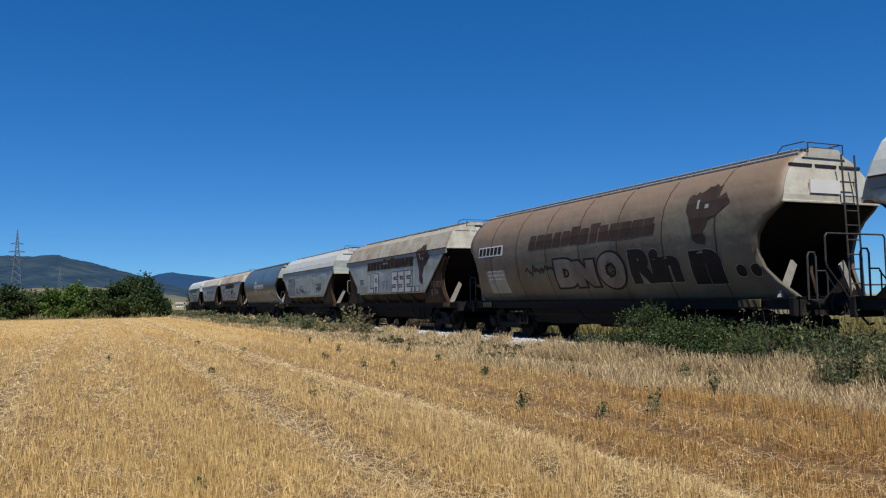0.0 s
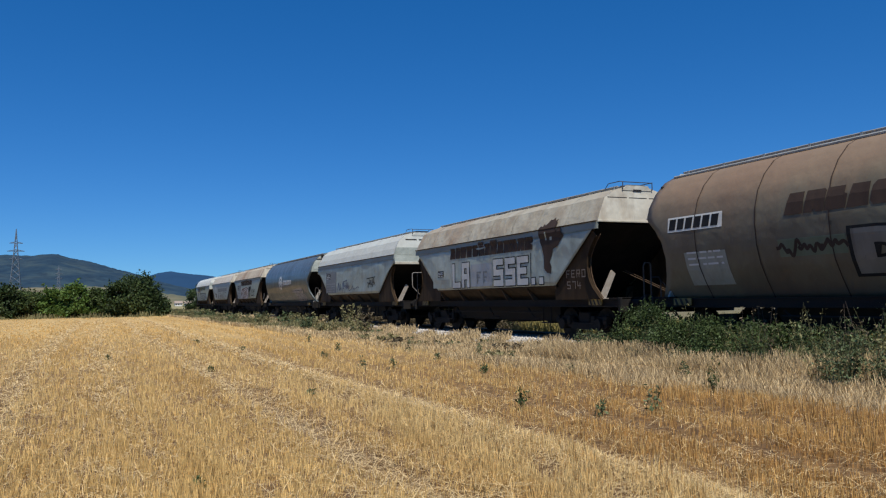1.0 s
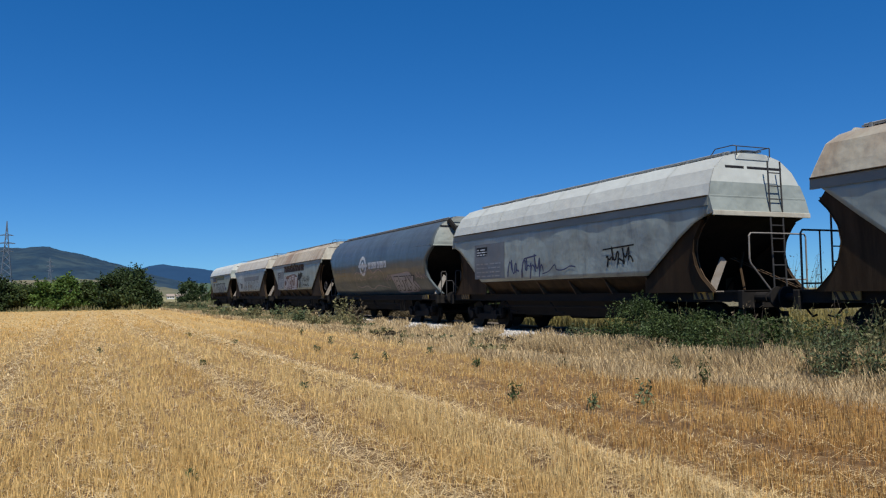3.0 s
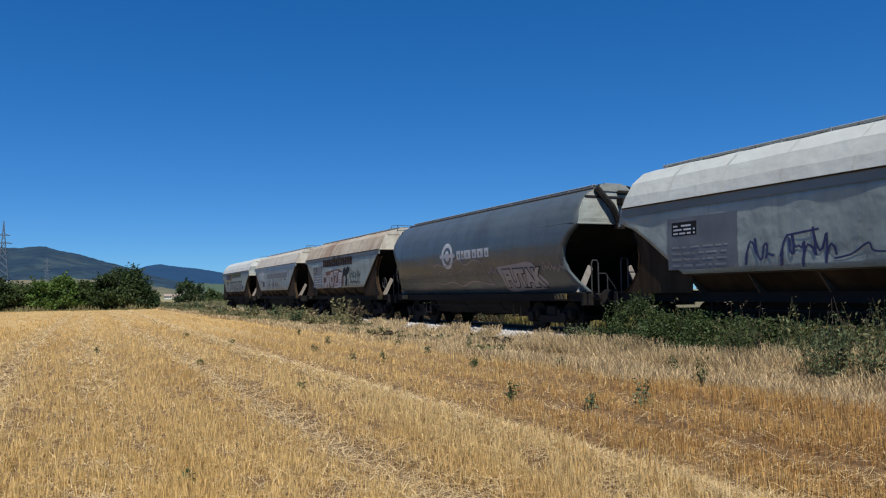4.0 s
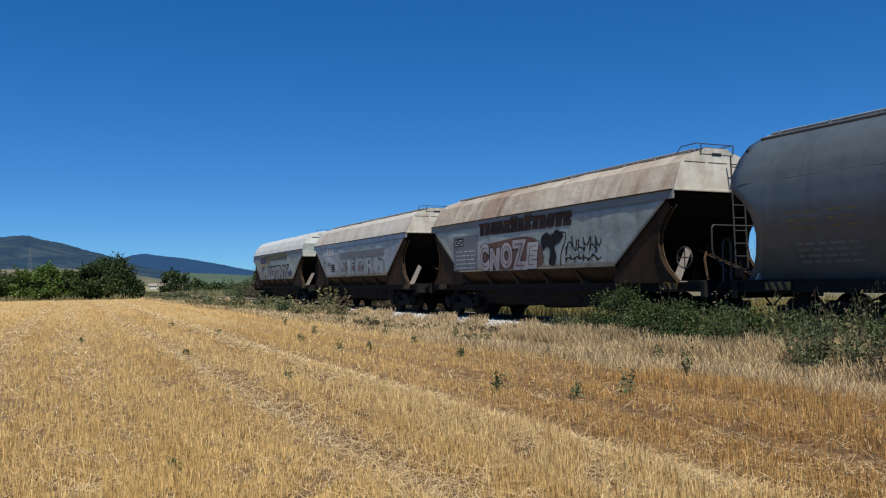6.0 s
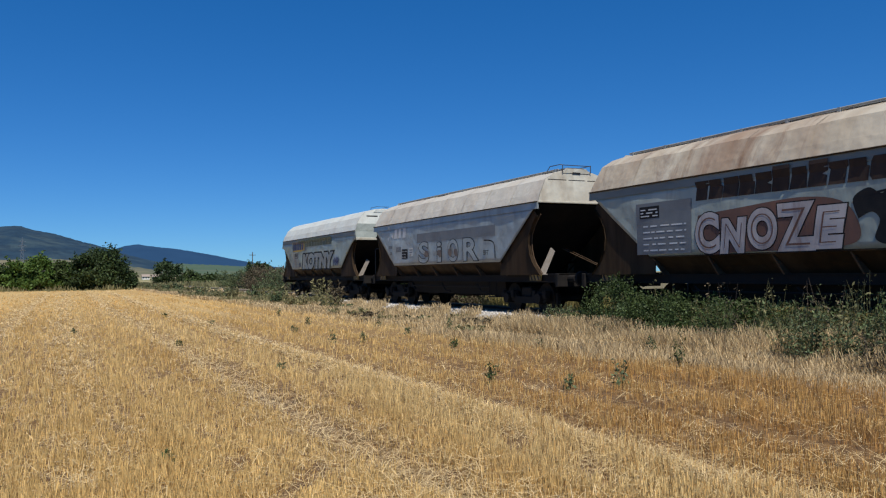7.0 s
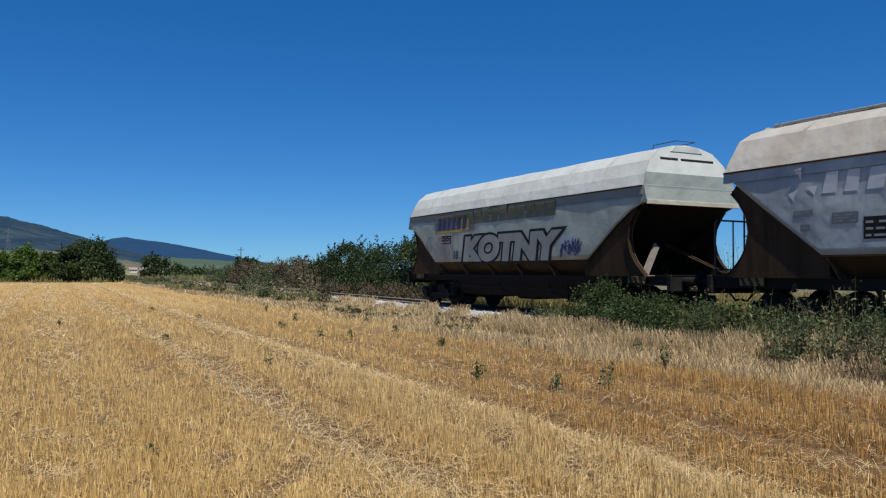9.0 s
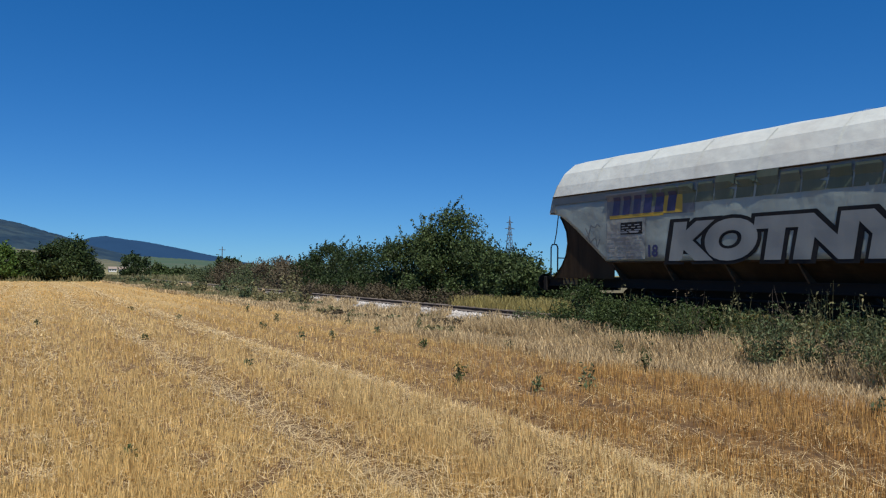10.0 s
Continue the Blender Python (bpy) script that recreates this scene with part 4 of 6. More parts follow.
def angular_wagon(label, centre, roof, side, end, group="train", faceted=True, deep_end=False, seed=1, rich=False, rich_far=False, roof_loop=True, walkway=True, eave="fascia"):
    half = 6.5
    w = thing("hopper_wagon", label, "wagon", group)
    prof = ROOF_FACETED if faceted else ROOF_FLAT
    full = [(-x, z) for x, z in prof] + [(x, z) for x, z in prof[::-1][1:]]
    # roof sheet, slightly dented
    ny = 60
    rows = []
    for j in range(ny + 1):
        f = 2 * j / ny - 1
        rows.append([(x * (1 - .006 * noise.noise(Vector((f * 6, x * 2, seed)))), f * (half - .16 * (z - 3.28) / .95 - .005), z + .022 * (1 - f ** 6) * noise.noise(Vector((f * 7, x * 3 + z, seed + .5)))) for x, z in full])
    part("roof", Shape().grid([r[::-1] for r in rows]), PAINT[roof], w, "", False)
    for k in range(1, 8):
        y = -half + 2 * half * k / 8
        rib = Shape()
        for sx in (-1, 1):
            pts = [(sx * (x + .008), z + .008) for x, z in prof]
            rib.add([(x, y + d, z) for x, z in pts for d in (-.012, .012)], [(2 * i, 2 * i + 1, 2 * i + 3, 2 * i + 2) for i in range(len(pts) - 1)])
        part("roof_seam", rib, PAINT[roof], w)
    # eaves
    for sx in (-1, 1):
        fascia = Shape().add([(sx * x, f * (half - .01), z) for f in (-1, 1) for x, z in ((1.478, 3.07), (1.462, 3.275), (1.40, 3.275), (1.42, 3.07))],
                             [(0, 1, 5, 4), (1, 2, 6, 5), (2, 3, 7, 6), (3, 0, 4, 7), (0, 3, 2, 1), (4, 5, 6, 7)])
        part("fascia", fascia, PAINT[eave], w, "grey band under the eave")
        part("eave_rail", Shape().box(sx * 1.47 - .03, sx * 1.47 + .03, -half + .02, half - .02, 3.262, 3.292, .008), HOPPER, w)
    # side panels
    for sx in (-1, 1):
        rows = []
        for i in range(13):
            z = 1.58 + (3.10 - 1.58) * i / 12
            if deep_end:
                inset = between([(1.58, 2.1), (2.42, .95), (2.76, .38), (2.86, .04), (3.24, .03)], z)
            else:
                inset = between([(1.58, 2.2), (3.24, .03)], z)
            r = []
            for j in range(81):
                y = -half + inset + 2 * (half - inset) * j / 80
                edge = min(1, i / 2, (12 - i) / 2, j / 4, (80 - j) / 4)
                dent = edge * panel_dent(y, z, seed)
                r.append((sx * (SIDE + dent * .8), y, z))
            rows.append(r if sx > 0 else r[::-1])
        part("side_panel", Shape().grid(rows), PAINT[side], w, "", True, solid=.012)
        # bottom flange, hopper below it and its ribs
        lb = half - 2.15
        part("side_flange", Shape().box(sx * 1.42 - .035, sx * 1.42 + .035, -lb, lb, 1.54, 1.585, .01), HOPPER, w)
        part("hopper_side", Shape().grid([[(sx * x, y, z) for y in (-lb, 0, lb)] for x, z in ((1.42, 1.56), (1.18, 1.34), (1.02, 1.16))]), HOPPER, w, "grimy brown sloping hopper foot", solid=.015)
        for k in range(6):
            y = -lb + .12 + (2 * lb - .24) * k / 5
            s = Shape()
            s.add([(sx * 1.43, y - .02, 1.55), (sx * 1.43, y + .02, 1.55), (sx * 1.24, y - .14, 1.14), (sx * 1.24, y - .10, 1.14), (sx * 1.02, y - .12, 1.16), (sx * 1.15, y, 1.5)],
                  [(0, 1, 3, 2), (0, 2, 4, 5), (1, 5, 4, 3), (2, 3, 4), (0, 5, 1)])
            part("rib", s, RIB, w)
        # end side plates with a concave edge
        for e in (-1, 1):
            arc = [(e * (half - arc_inset(z) - .02), z) for z in [1.16 + .1 * k for k in range(18)]]
            start = 2.84 if deep_end else 3.1
            arc = [p for p in arc if p[1] < start]
            slope_top = e * (half - (.38 if deep_end else .3))
            poly = arc + [(slope_top - e * .05, start), (e * (half - 2.3), 1.58), (e * (half - 2.3), 1.16)]
            pl = part("end_side_plate", Shape().plate(poly, sx * 1.38 - .012, sx * 1.38 + .012), HOPPER, w, "grimy end plate with a curved edge")
            s = Shape()
            for (y0, z0), (y1, z1) in zip(arc, arc[1:]):
                s.add([(sx * 1.38 - .05, y0, z0), (sx * 1.38 + .05, y0, z0), (sx * 1.38 + .05, y1, z1), (sx * 1.38 - .05, y1, z1)], [(0, 1, 2, 3)])
            part("edge_flange", s, HOPPER, pl)
    # end panels
    for e in (-1, 1):
        zb = 3.28
        low = [(-1.44, zb), (1.44, zb)]
        poly = [(x * .995, z) for x, z in full]
        s = Shape()
        k = len(poly)
        tilt = lambda z: e * (half - .16 * (z - 3.28) / .95)
        s.add([(x, tilt(z), z) for x, z in poly], [tuple(range(k)) if e < 0 else tuple(range(k))[::-1]])
        ep = part("end_panel", s, PAINT[end], w, "", solid=.02)
        part("vent_slot", Shape().box(-1.02, -.38, e * (half - .12) - .02, e * (half - .12) + .02, 3.90, 3.96).box(-.3, .3, e * (half - .12) - .02, e * (half - .12) + .02, 3.90, 3.96)
             .box(.38, 1.02, e * (half - .12) - .02, e * (half - .12) + .02, 3.90, 3.96).box(-.14, .14, e * (half - .15) - .04, e * (half - .15) + .04, 4.14, 4.19) if not faceted else
             Shape().box(-.85, -.3, e * (half - .12) - .02, e * (half - .12) + .02, 3.94, 4.0).box(-.2, .85, e * (half - .12) - .02, e * (half - .12) + .02, 3.94, 4.0), BLACK, ep)
        part("end_lip", Shape().box(-1.44, 1.44, e * half - .03, e * half + .03, 3.245, 3.30, .01), PAINT["end_dark" if deep_end else end], ep)
        part("end_cap", Shape().wall([(-.5, 4.16), (-.36, 4.30), (.36, 4.30), (.5, 4.16)], e * (half - .15) - .03, e * (half - .15) + .03), PAINT[end], ep)
        if deep_end:
            s = Shape()
            y0, y1 = e * (half + .015), e * (half - .33)
            yt = e * (half - .06 + .02)
            s.add([(-1.455, y0 + e * .11, 2.90), (1.455, y0 + e * .11, 2.90), (1.455, y0, 3.27), (1.345, yt, 3.61), (-1.345, yt, 3.61), (-1.455, y0, 3.27), (-1.44, y1, 2.85), (1.44, y1, 2.85)],
                  [(0, 1, 2, 5), (5, 2, 3, 4), (0, 6, 7, 1), (0, 5, 6), (1, 7, 2)])
            lp = part("lower_end_panel", s, PAINT["end_dark"], w, "", solid=.02)
            part("panel_lip", Shape().box(-1.46, 1.46, y0 + e * .11 - .02, y0 + e * .11 + .02, 2.84, 2.95, .008), PAINT["end_white"], lp)
    sheet_end_slope(w, half, 2.9 if deep_end else 3.26)
    for e in (-1, 1):
        end_fittings(w, e, half, rich if e < 0 else ("dark" if rich_far else False), hoop=("tall" if not walkway else True) if e > 0 and deep_end else False, angular=True)
    for ob in w.children:                     # the trailing end overhangs a little further
        for v in ob.data.vertices:
            if v.co.y > 4:
                v.co.y += .1 * min(1, (v.co.y - 4) / 1.5)
        for sub in ob.children:
            for v in sub.data.vertices:
                if v.co.y > 4:
                    v.co.y += .1 * min(1, (v.co.y - 4) / 1.5)
    roof_fittings(w, half, 4.34 if faceted else 4.28, roof_loop, walkway)
    underframe(w, half)
    WAGONS.append((w, centre))
    return w, wagon_side(seed)


def tank_wagon(label, centre, paint, end, seams, group="train", rich=False, smooth=True):
    half = 7.12
    w = thing("hopper_wagon", label, "wagon", group)
    dense = []
    for (x0, z0), (x1, z1) in zip(TANK, TANK[1:]):
        for k in range(3):
            dense.append((x0 + (x1 - x0) * k / 3, z0 + (z1 - z0) * k / 3))
    dense.append(TANK[-1])
    ring = [(-x, z) for x, z in dense] + [(x, z) for x, z in dense[::-1][1:]]
    rows = []
    for j in range(61):
        f = j / 60
        r = []
        for x, z in ring:
            ins = tank_arc(z) if z < TANK_LIP else .22 * max(0, z - 3.3)
            far_ins = ins if z < TANK_LIP else .06 * max(0, z - 3.3)
            y = (-half + ins) + (2 * half - ins - far_ins) * f
            d = .006 * noise.noise(Vector((y * .8, z * 1.5, x)))
            draw_in = max(0, (abs(y) - half + .85) / .85)
            r.append((x * (1 + d - .03 * draw_in ** 2), y, z))
        rows.append(r[::-1])
    part("tank_shell", Shape().grid(rows), PAINT[paint], w, "", smooth, solid=.015)
    if seams:
        for k in range(1, 8):
            y = -half + 2 * half * k / 8
            s = Shape()
            pts = [(-x - .020, z) for x, z in dense]
            s.add([(x, y + d, z) for x, z in pts for d in (-.014, .014)], [(2 * i, 2 * i + 1, 2 * i + 3, 2 * i + 2) for i in range(len(pts) - 1)])
            part("weld_seam", s, INK_BROWN, w)
    else:
        part("weld_seam", Shape().tube([(-between(TANK_X, 3.15) - .002, -half + .1, 3.15), (-between(TANK_X, 3.15) - .002, half - .1, 3.15)], .007, 4), PAINT[paint], w)
    for e in (-1, 1):
        poly = [(x, z) for x, z in ring if z >= TANK_LIP]
        poly = [(x * .97, z) for x, z in [(-between(TANK_X, TANK_LIP), TANK_LIP)] + poly + [(between(TANK_X, TANK_LIP), TANK_LIP)]]
        k = len(poly)
        s = Shape().add([(x, e * (half - (.22 if e < 0 else .06) * max(0, z - 3.3) - .005), z) for x, z in poly], [tuple(range(k)) if e < 0 else tuple(range(k))[::-1]])
        ep = part("end_panel", s, PAINT[end], w, "", solid=.02)
        part("end_lip", Shape().box(-1.38, 1.38, e * half - .03, e * half + .03, TANK_LIP - .02, TANK_LIP + .03, .01), PAINT[end], ep)
        part("vent_slot", Shape().box(-1.0, -.4, e * (half - .13) - .03, e * (half - .13) + .03, 3.86, 3.92).box(-.3, .3, e * (half - .13) - .03, e * (half - .13) + .03, 3.86, 3.92)
             .box(.4, 1.0, e * (half - .13) - .03, e * (half - .13) + .03, 3.86, 3.92), BLACK, ep)
        part("end_cap", Shape().wall([(-.62, 4.06), (-.4, 4.26), (.4, 4.26), (.62, 4.06)], e * (half - .16) - .03, e * (half - .16) + .03), PAINT[end], ep)
        for sx in (-1, 1):
            s = Shape()
            zs = [1.2 + .1 * k for k in range(20)]
            pts = [(sx * between(TANK_X, z) * (1 - .03 * max(0, (.85 - tank_arc(z)) / .85) ** 2), e * (half - tank_arc(z)), z) for z in zs]
            for (x0, y0, z0), (x1, y1, z1) in zip(pts, pts[1:]):
                s.add([(x0, y0, z0), (x0 - sx * .09, y0, z0), (x1 - sx * .09, y1, z1), (x1, y1, z1)], [(0, 1, 2, 3)])
            part("edge_flange", s, PAINT[paint], w, solid=.012)
        # added dark sheets inside the shell ends, standing in for shade
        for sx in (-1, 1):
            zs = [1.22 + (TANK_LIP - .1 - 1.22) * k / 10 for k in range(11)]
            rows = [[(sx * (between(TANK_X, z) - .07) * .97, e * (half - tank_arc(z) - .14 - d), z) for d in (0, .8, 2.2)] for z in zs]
            part("shade_lining", Shape().grid(rows), HOPPER_DARK, w, "added inner sheet, dark to stand in for shade", solid=.01)
    sheet_end_slope(w, half, TANK_LIP)
    for e in (-1, 1):
        end_fittings(w, e, half, rich if e < 0 else False, hoop=True)
    roof_fittings(w, half, 4.25, seams, True, WALKWAY_PALE if seams else None)
    part("roof_lip", Shape().tube([(-.64, -half + .2, 4.15), (-.64, half - .2, 4.15)], .035, 6), WALKWAY_PALE if seams else WALKWAY, w)
    underframe(w, half)
    WAGONS.append((w, centre))
    return w, wagon_side("tank")

# ---- the eight wagons and the marks on their sides ----
BLOCK = {"L": ((0, 0, 0, 1), (0, 0, 1, 0)), "A": ((0, 0, 0, 1), (0, 1, 1, 1), (1, 0, 1, 1), (0, .42, 1, .42)), "S": ((0, 0, 1, 0), (1, 0, 1, .5), (0, .5, 1, .5), (0, .5, 0, 1), (0, 1, 1, 1)),
         "E": ((0, 0, 0, 1), (0, 0, 1, 0), (0, .5, .8, .5), (0, 1, 1, 1)), ".": ((0, 0, .3, 0),), "F": ((0, 0, 0, 1), (0, .5, .8, .5), (0, 1, 1, 1)), "R": ((0, 0, 0, 1), (0, 1, 1, 1), (1, .5, 1, 1), (0, .5, 1, .5), (.8, 0, .8, .5)),
         "O": ((0, 0, 0, 1), (1, 0, 1, 1), (0, 0, 1, 0), (0, 1, 1, 1)), "5": ((0, 0, 1, 0), (1, 0, 1, .5), (0, .5, 1, .5), (0, .5, 0, 1), (0, 1, 1, 1)), "7": ((0, 1, 1, 1), (1, 0, 1, 1)), "4": ((0, .4, 0, 1), (0, .4, 1, .4), (.8, 0, .8, .8))}


def block_letter(ch, u, v, wide, high, thick, line, fill, parent, surf, label=""):
    """A sprayed letter of straight bars: a pale body with a thin dark outline."""
    for grow, material, lift, name in ((.032, line, .006, "graffiti_outline"), (0, fill, .016, "graffiti")):
        if material is None:
            continue
        vs, fs = [], []
        for a, b, c, d in BLOCK[ch]:
            k = thick / 2 + grow
            x0, x1 = u + thick / 2 + a * (wide - thick) - k, u + thick / 2 + c * (wide - thick) + k
            y0, y1 = v + thick / 2 + b * (high - thick) - k, v + thick / 2 + d * (high - thick) + k
            j = len(vs)
            vs += [(x0, y0), (x1, y0), (x1, y1), (x0, y1)]
            fs.append((j, j + 1, j + 2, j + 3))
        for n, f in enumerate(fs):
            lay([vs[i] for i in f], [(0, 1, 2, 3)], name, material, parent, surf, lift + .0015 * n, label if grow == 0 and n == 0 else "")


def bubble(points, parent, surf, fill, line, width=.05, lift=.006):
    """A sprayed bubble letter: a filled shape with an outline."""
    pts = curve_through(points + [points[0]], 6)
    vs, fs = pts[:-1], [tuple(range(len(pts) - 1))]
    if fill:
        lay(vs, fs, "graffiti_fill", fill, parent, surf, lift, "", .12)
    stroke(pts, width, line, parent, surf, lift + .004)


def blob(u, v, w, h, rnd, n=9, jag=.14):
    return [(u + w / 2 + w / 2 * math.cos(a) * rnd.uniform(1 - jag, 1 + jag), v + h / 2 + h / 2 * math.sin(a) * rnd.uniform(1 - jag, 1 + jag))
            for a in (2 * math.pi * k / n for k in range(n))]


def squiggle(u, v, w, h, rnd, n=9):
    return curve_through([(u + w * k / (n - 1) + rnd.uniform(-.05, .05) * w, v + h * (rnd.random() if k % 2 else rnd.uniform(.3, .7))) for k in range(n)], 5)


def scrawl(u, v, w, h, loops, rnd):
    """A line of looping sprayed handwriting."""
    out, n = [], loops * 12
    tall = [rnd.uniform(.45, 1.0) for _ in range(loops + 1)]
    for k in range(n + 1):
        t = k / n
        amp = tall[min(loops, int(t * loops))]
        a = 2 * math.pi * loops * t
        out.append((u + w * t + .30 * w / loops * math.sin(a + amp), v + h * (.38 + .36 * amp * math.sin(1.5 * a) + .26 * math.cos(.43 * a + 3 * amp))))
    return out


def brand_sign(w, s, u0, u1, v0, v1, back, ink, n=6):
    """A small company sign: a plate with slanted plain bars."""
    panel(u0, u1, v0, v1, back, w, s, .005, "company_sign")
    vs, fs = [], []
    step = (u1 - u0 - .12) / n
    for i in range(n):
        a, j = u0 + .04 + i * step, len(vs)
        h0, h1 = v0 + .045, v1 - .04
        k = .16 * (h1 - h0)
        vs += [(a, h0), (a + step * .8, h0), (a + step * .8 + k, h1), (a + k, h1)]
        fs.append((j, j + 1, j + 2, j + 3))
    lay(vs, fs, "sign_bar", ink, w, s, .010, "row of slanted bars")


SPRAY_GREY = surface("dull_silver_spray", (.21, .222, .205), (.275, .288, .266), 2, .4, stretch=V)


def build_train():
    rnd = random.Random(17)
    angular_wagon("white-roofed grey grain hopper wagon", 3.0, "pale_roof", "grey_side", "pale_roof", deep_end=True, seed=9)

    w, s = tank_wagon("brown rounded hopper wagon with faded lettering and sprayed side", 18.68, "brown_tank", "end_white", True, rich="dark")
    fixed = set(w.children)
    brand_sign(w, s, -6.68, -4.92, 2.70, 3.04, SIGN_WHITE, INK_BLACK)
    brand_blocks(13, -3.25, 2.85, 2.76, .42, INK_BROWN, w, s, tall=(5, 7), cut=.12)
    emblem(3.92, 2.38, 1.0, .68, INK_BROWN, w, s, .12, PAINT["end_grey"])
    panel(-6.2, -4.9, 1.45, 2.2, PAINT["end_grey"], w, s, .004, "data_panel", "pale grey repaint patch with small print", .12)
    text_bars(-6.1, -5.0, 1.9, 2.3, 3, INK_WHITE, w, s, 2, .3)
    for ch, u, v, h, wd in (("D", -1.75, 1.66, .66, 1.55), ("N", -.72, 1.66, .56, 1.5), ("O", .42, 1.60, .78, 1.2)):
        words(ch, u, v, h, INK_BLACK, w, s, .006, .15, 0, wd, .12, name="graffiti_outline")
        words(ch, u, v, h, DULL_SILVER, w, s, .011, .095, 0, wd, .12, "silver sprayed bubble letter with black outline", "graffiti")
    for k in range(7):
        a = k * .898
        bubble(blob(.86 + .15 * math.cos(a), 1.92 + .15 * math.sin(a), .12, .12, rnd, 6, .1), w, s, None, INK_BLACK, .02, .016)
    words("Rin", 1.75, 1.66, .76, INK_DIM, w, s, .005, .095, 0, 1.35, .12, name="graffiti_outline")
    words("Rin", 1.75, 1.66, .76, INK_BLACK, w, s, .010, .075, 0, 1.35, .12, label="dark sprayed bubble letters", name="graffiti")
    words("n", 4.05, 1.62, .88, INK_DIM, w, s, .005, .13, 0, 1.45, .12, name="graffiti_outline")
    words("n", 4.05, 1.62, .88, INK_BLACK, w, s, .010, .11, 0, 1.45, .12, name="graffiti")
    for u in (5.35, 5.75):
        bubble(blob(u, 1.62, .3, .3, rnd, 7, .1), w, s, INK_BLACK, INK_DIM, .02)
    lay([(-3.45, 1.95), (-1.9, 1.95), (-1.9, 2.3), (-3.45, 2.3)], [(0, 1, 2, 3)], "graffiti", INK_GREEN, w, s, .004, "faded green sprayed patch", .12)
    for k in range(3):
        stroke(squiggle(-3.5 + .5 * k, 1.95, .6, .36, rnd), .07, INK_BROWN, w, s)
    for mark in set(w.children) - fixed:      # the marks sit off centre along the side
        mark.location.y -= .43
    part("notice_plate", Shape().box(-.62, .22, -7.15, -7.115, 3.30, 3.58), PLASTER, w, "white notice plate")
    part("instruction_label", Shape().box(.70, .90, -7.125, -7.09, 3.26, 3.66), SIGN_WHITE, w, "white and blue instruction label")

    w, s = angular_wagon("dented grey hopper wagon with a tan roof and sprayed letters", 34.3, "tan_roof", "grey_side", "end_white", faceted=False, seed=2, rich_far=True)
    brand_blocks(13, -3.1, 3.05, 2.72, .40, INK_BROWN, w, s, tall=(5, 7), seed=4)
    emblem(3.47, 1.93, 1.0, .83, INK_BROWN, w, s, 0.0, PAINT["pale_side"])
    for ch, u, wd in (("L", -2.9, .72), ("A", -2.05, .62), ("S", .45, .68), ("S", 1.28, .68), ("E", 2.08, .70), (".", 2.98, .3), (".", 3.45, .3)):
        block_letter(ch, u, 1.64, wd, .90, .20, INK_BLACK, INK_PALE, w, s, "pale sprayed block letters with dark outline")
    panel(-1.35, .3, 1.66, 2.45, surface("blue_grey_overspray", (.24, .27, .30), (.31, .33, .34), 1.5, .5), w, s, .004, "repaint_patch", "blue-grey sprayed over patch")
    for ch, u in (("F", -.85), ("F", -.35)):
        block_letter(ch, u, 1.76, .3, .42, .06, None, SIGN_GREY, w, s)
    stroke([(2.93, 1.66), (2.93, 2.62)], .035, INK_BLACK, w, s)
    for k, ch in enumerate("FERO"):
        block_letter(ch, 4.85 + .26 * k, 1.78, .18, .22, .03, None, RUST_SPRAY, w, lambda y, z: 1.395)
    for k, ch in enumerate("574"):
        block_letter(ch, 4.88 + .26 * k, 1.46, .18, .22, .03, None, RUST_SPRAY, w, lambda y, z: 1.395)
    panel(-4.3, -3.75, 2.08, 2.32, INK_BLACK, w, s)
    text_bars(-4.26, -3.8, 2.11, 2.3, 3, INK_WHITE, w, s, 3, .4, .010)
    panel(-4.75, -3.2, 1.66, 1.98, PAINT["pale_side"], w, s, .004, "repaint_patch", "paler repainted patch")

    w, s = angular_wagon("light grey hopper wagon with a white roof", 50.05, "pale_roof", "grey_side", "pale_roof", deep_end=True, seed=3, rich="pale")
    panel(-4.9, -2.75, 1.68, 2.86, SIGN_GREY, w, s, .005, "data_panel", "dark grey data panel")
    panel(-4.75, -3.95, 2.45, 2.76, INK_BLACK, w, s, .008)
    text_bars(-4.7, -4.0, 2.48, 2.74, 3, INK_WHITE, w, s, 4, .45, .012)
    text_bars(-4.75, -3.0, 1.75, 2.3, 4, INK_SILVER, w, s, 5, .3, .010)
    stroke(scrawl(-2.6, 1.76, .75, .52, 3, rnd), .05, INK_BLUE, w, s, .009, "graffiti_line", "dark blue sprayed handwriting")
    stroke(scrawl(-1.7, 1.74, 1.25, .66, 5, rnd), .05, INK_BLUE, w, s)
    stroke([(-1.5, 2.25), (-.75, 2.32)], .045, INK_BLUE, w, s, .013)
    stroke(curve_through([(-.45, 1.76), (-.1, 1.82), (.25, 2.0), (.35, 1.86), (.7, 1.84), (1.05, 1.93), (1.3, 1.9)], 6), .035, INK_BLUE, w, s)
    stroke(scrawl(2.7, 1.86, 1.1, .55, 5, rnd), .05, INK_BLACK, w, s)
    stroke([(2.6, 2.3), (3.9, 2.36)], .04, INK_BLACK, w, s, .013)

    w, s = tank_wagon("dark grey rounded hopper wagon with white emblem and sprayed outlines", 65.87, "dark_tank", "end_grey", False)
    fixed = set(w.children)
    ring = [(-1.55 + .42 * math.cos(a), 2.58 + .40 * math.sin(a)) for a in (k * math.pi / 16 for k in range(33))]
    stroke(ring, .16, INK_WHITE, w, s, .006, "emblem_ring", "white ring of a round emblem")
    stroke([(-2.2, 2.58), (-.9, 2.58)], .13, INK_WHITE, w, s, .006, "emblem_bar")
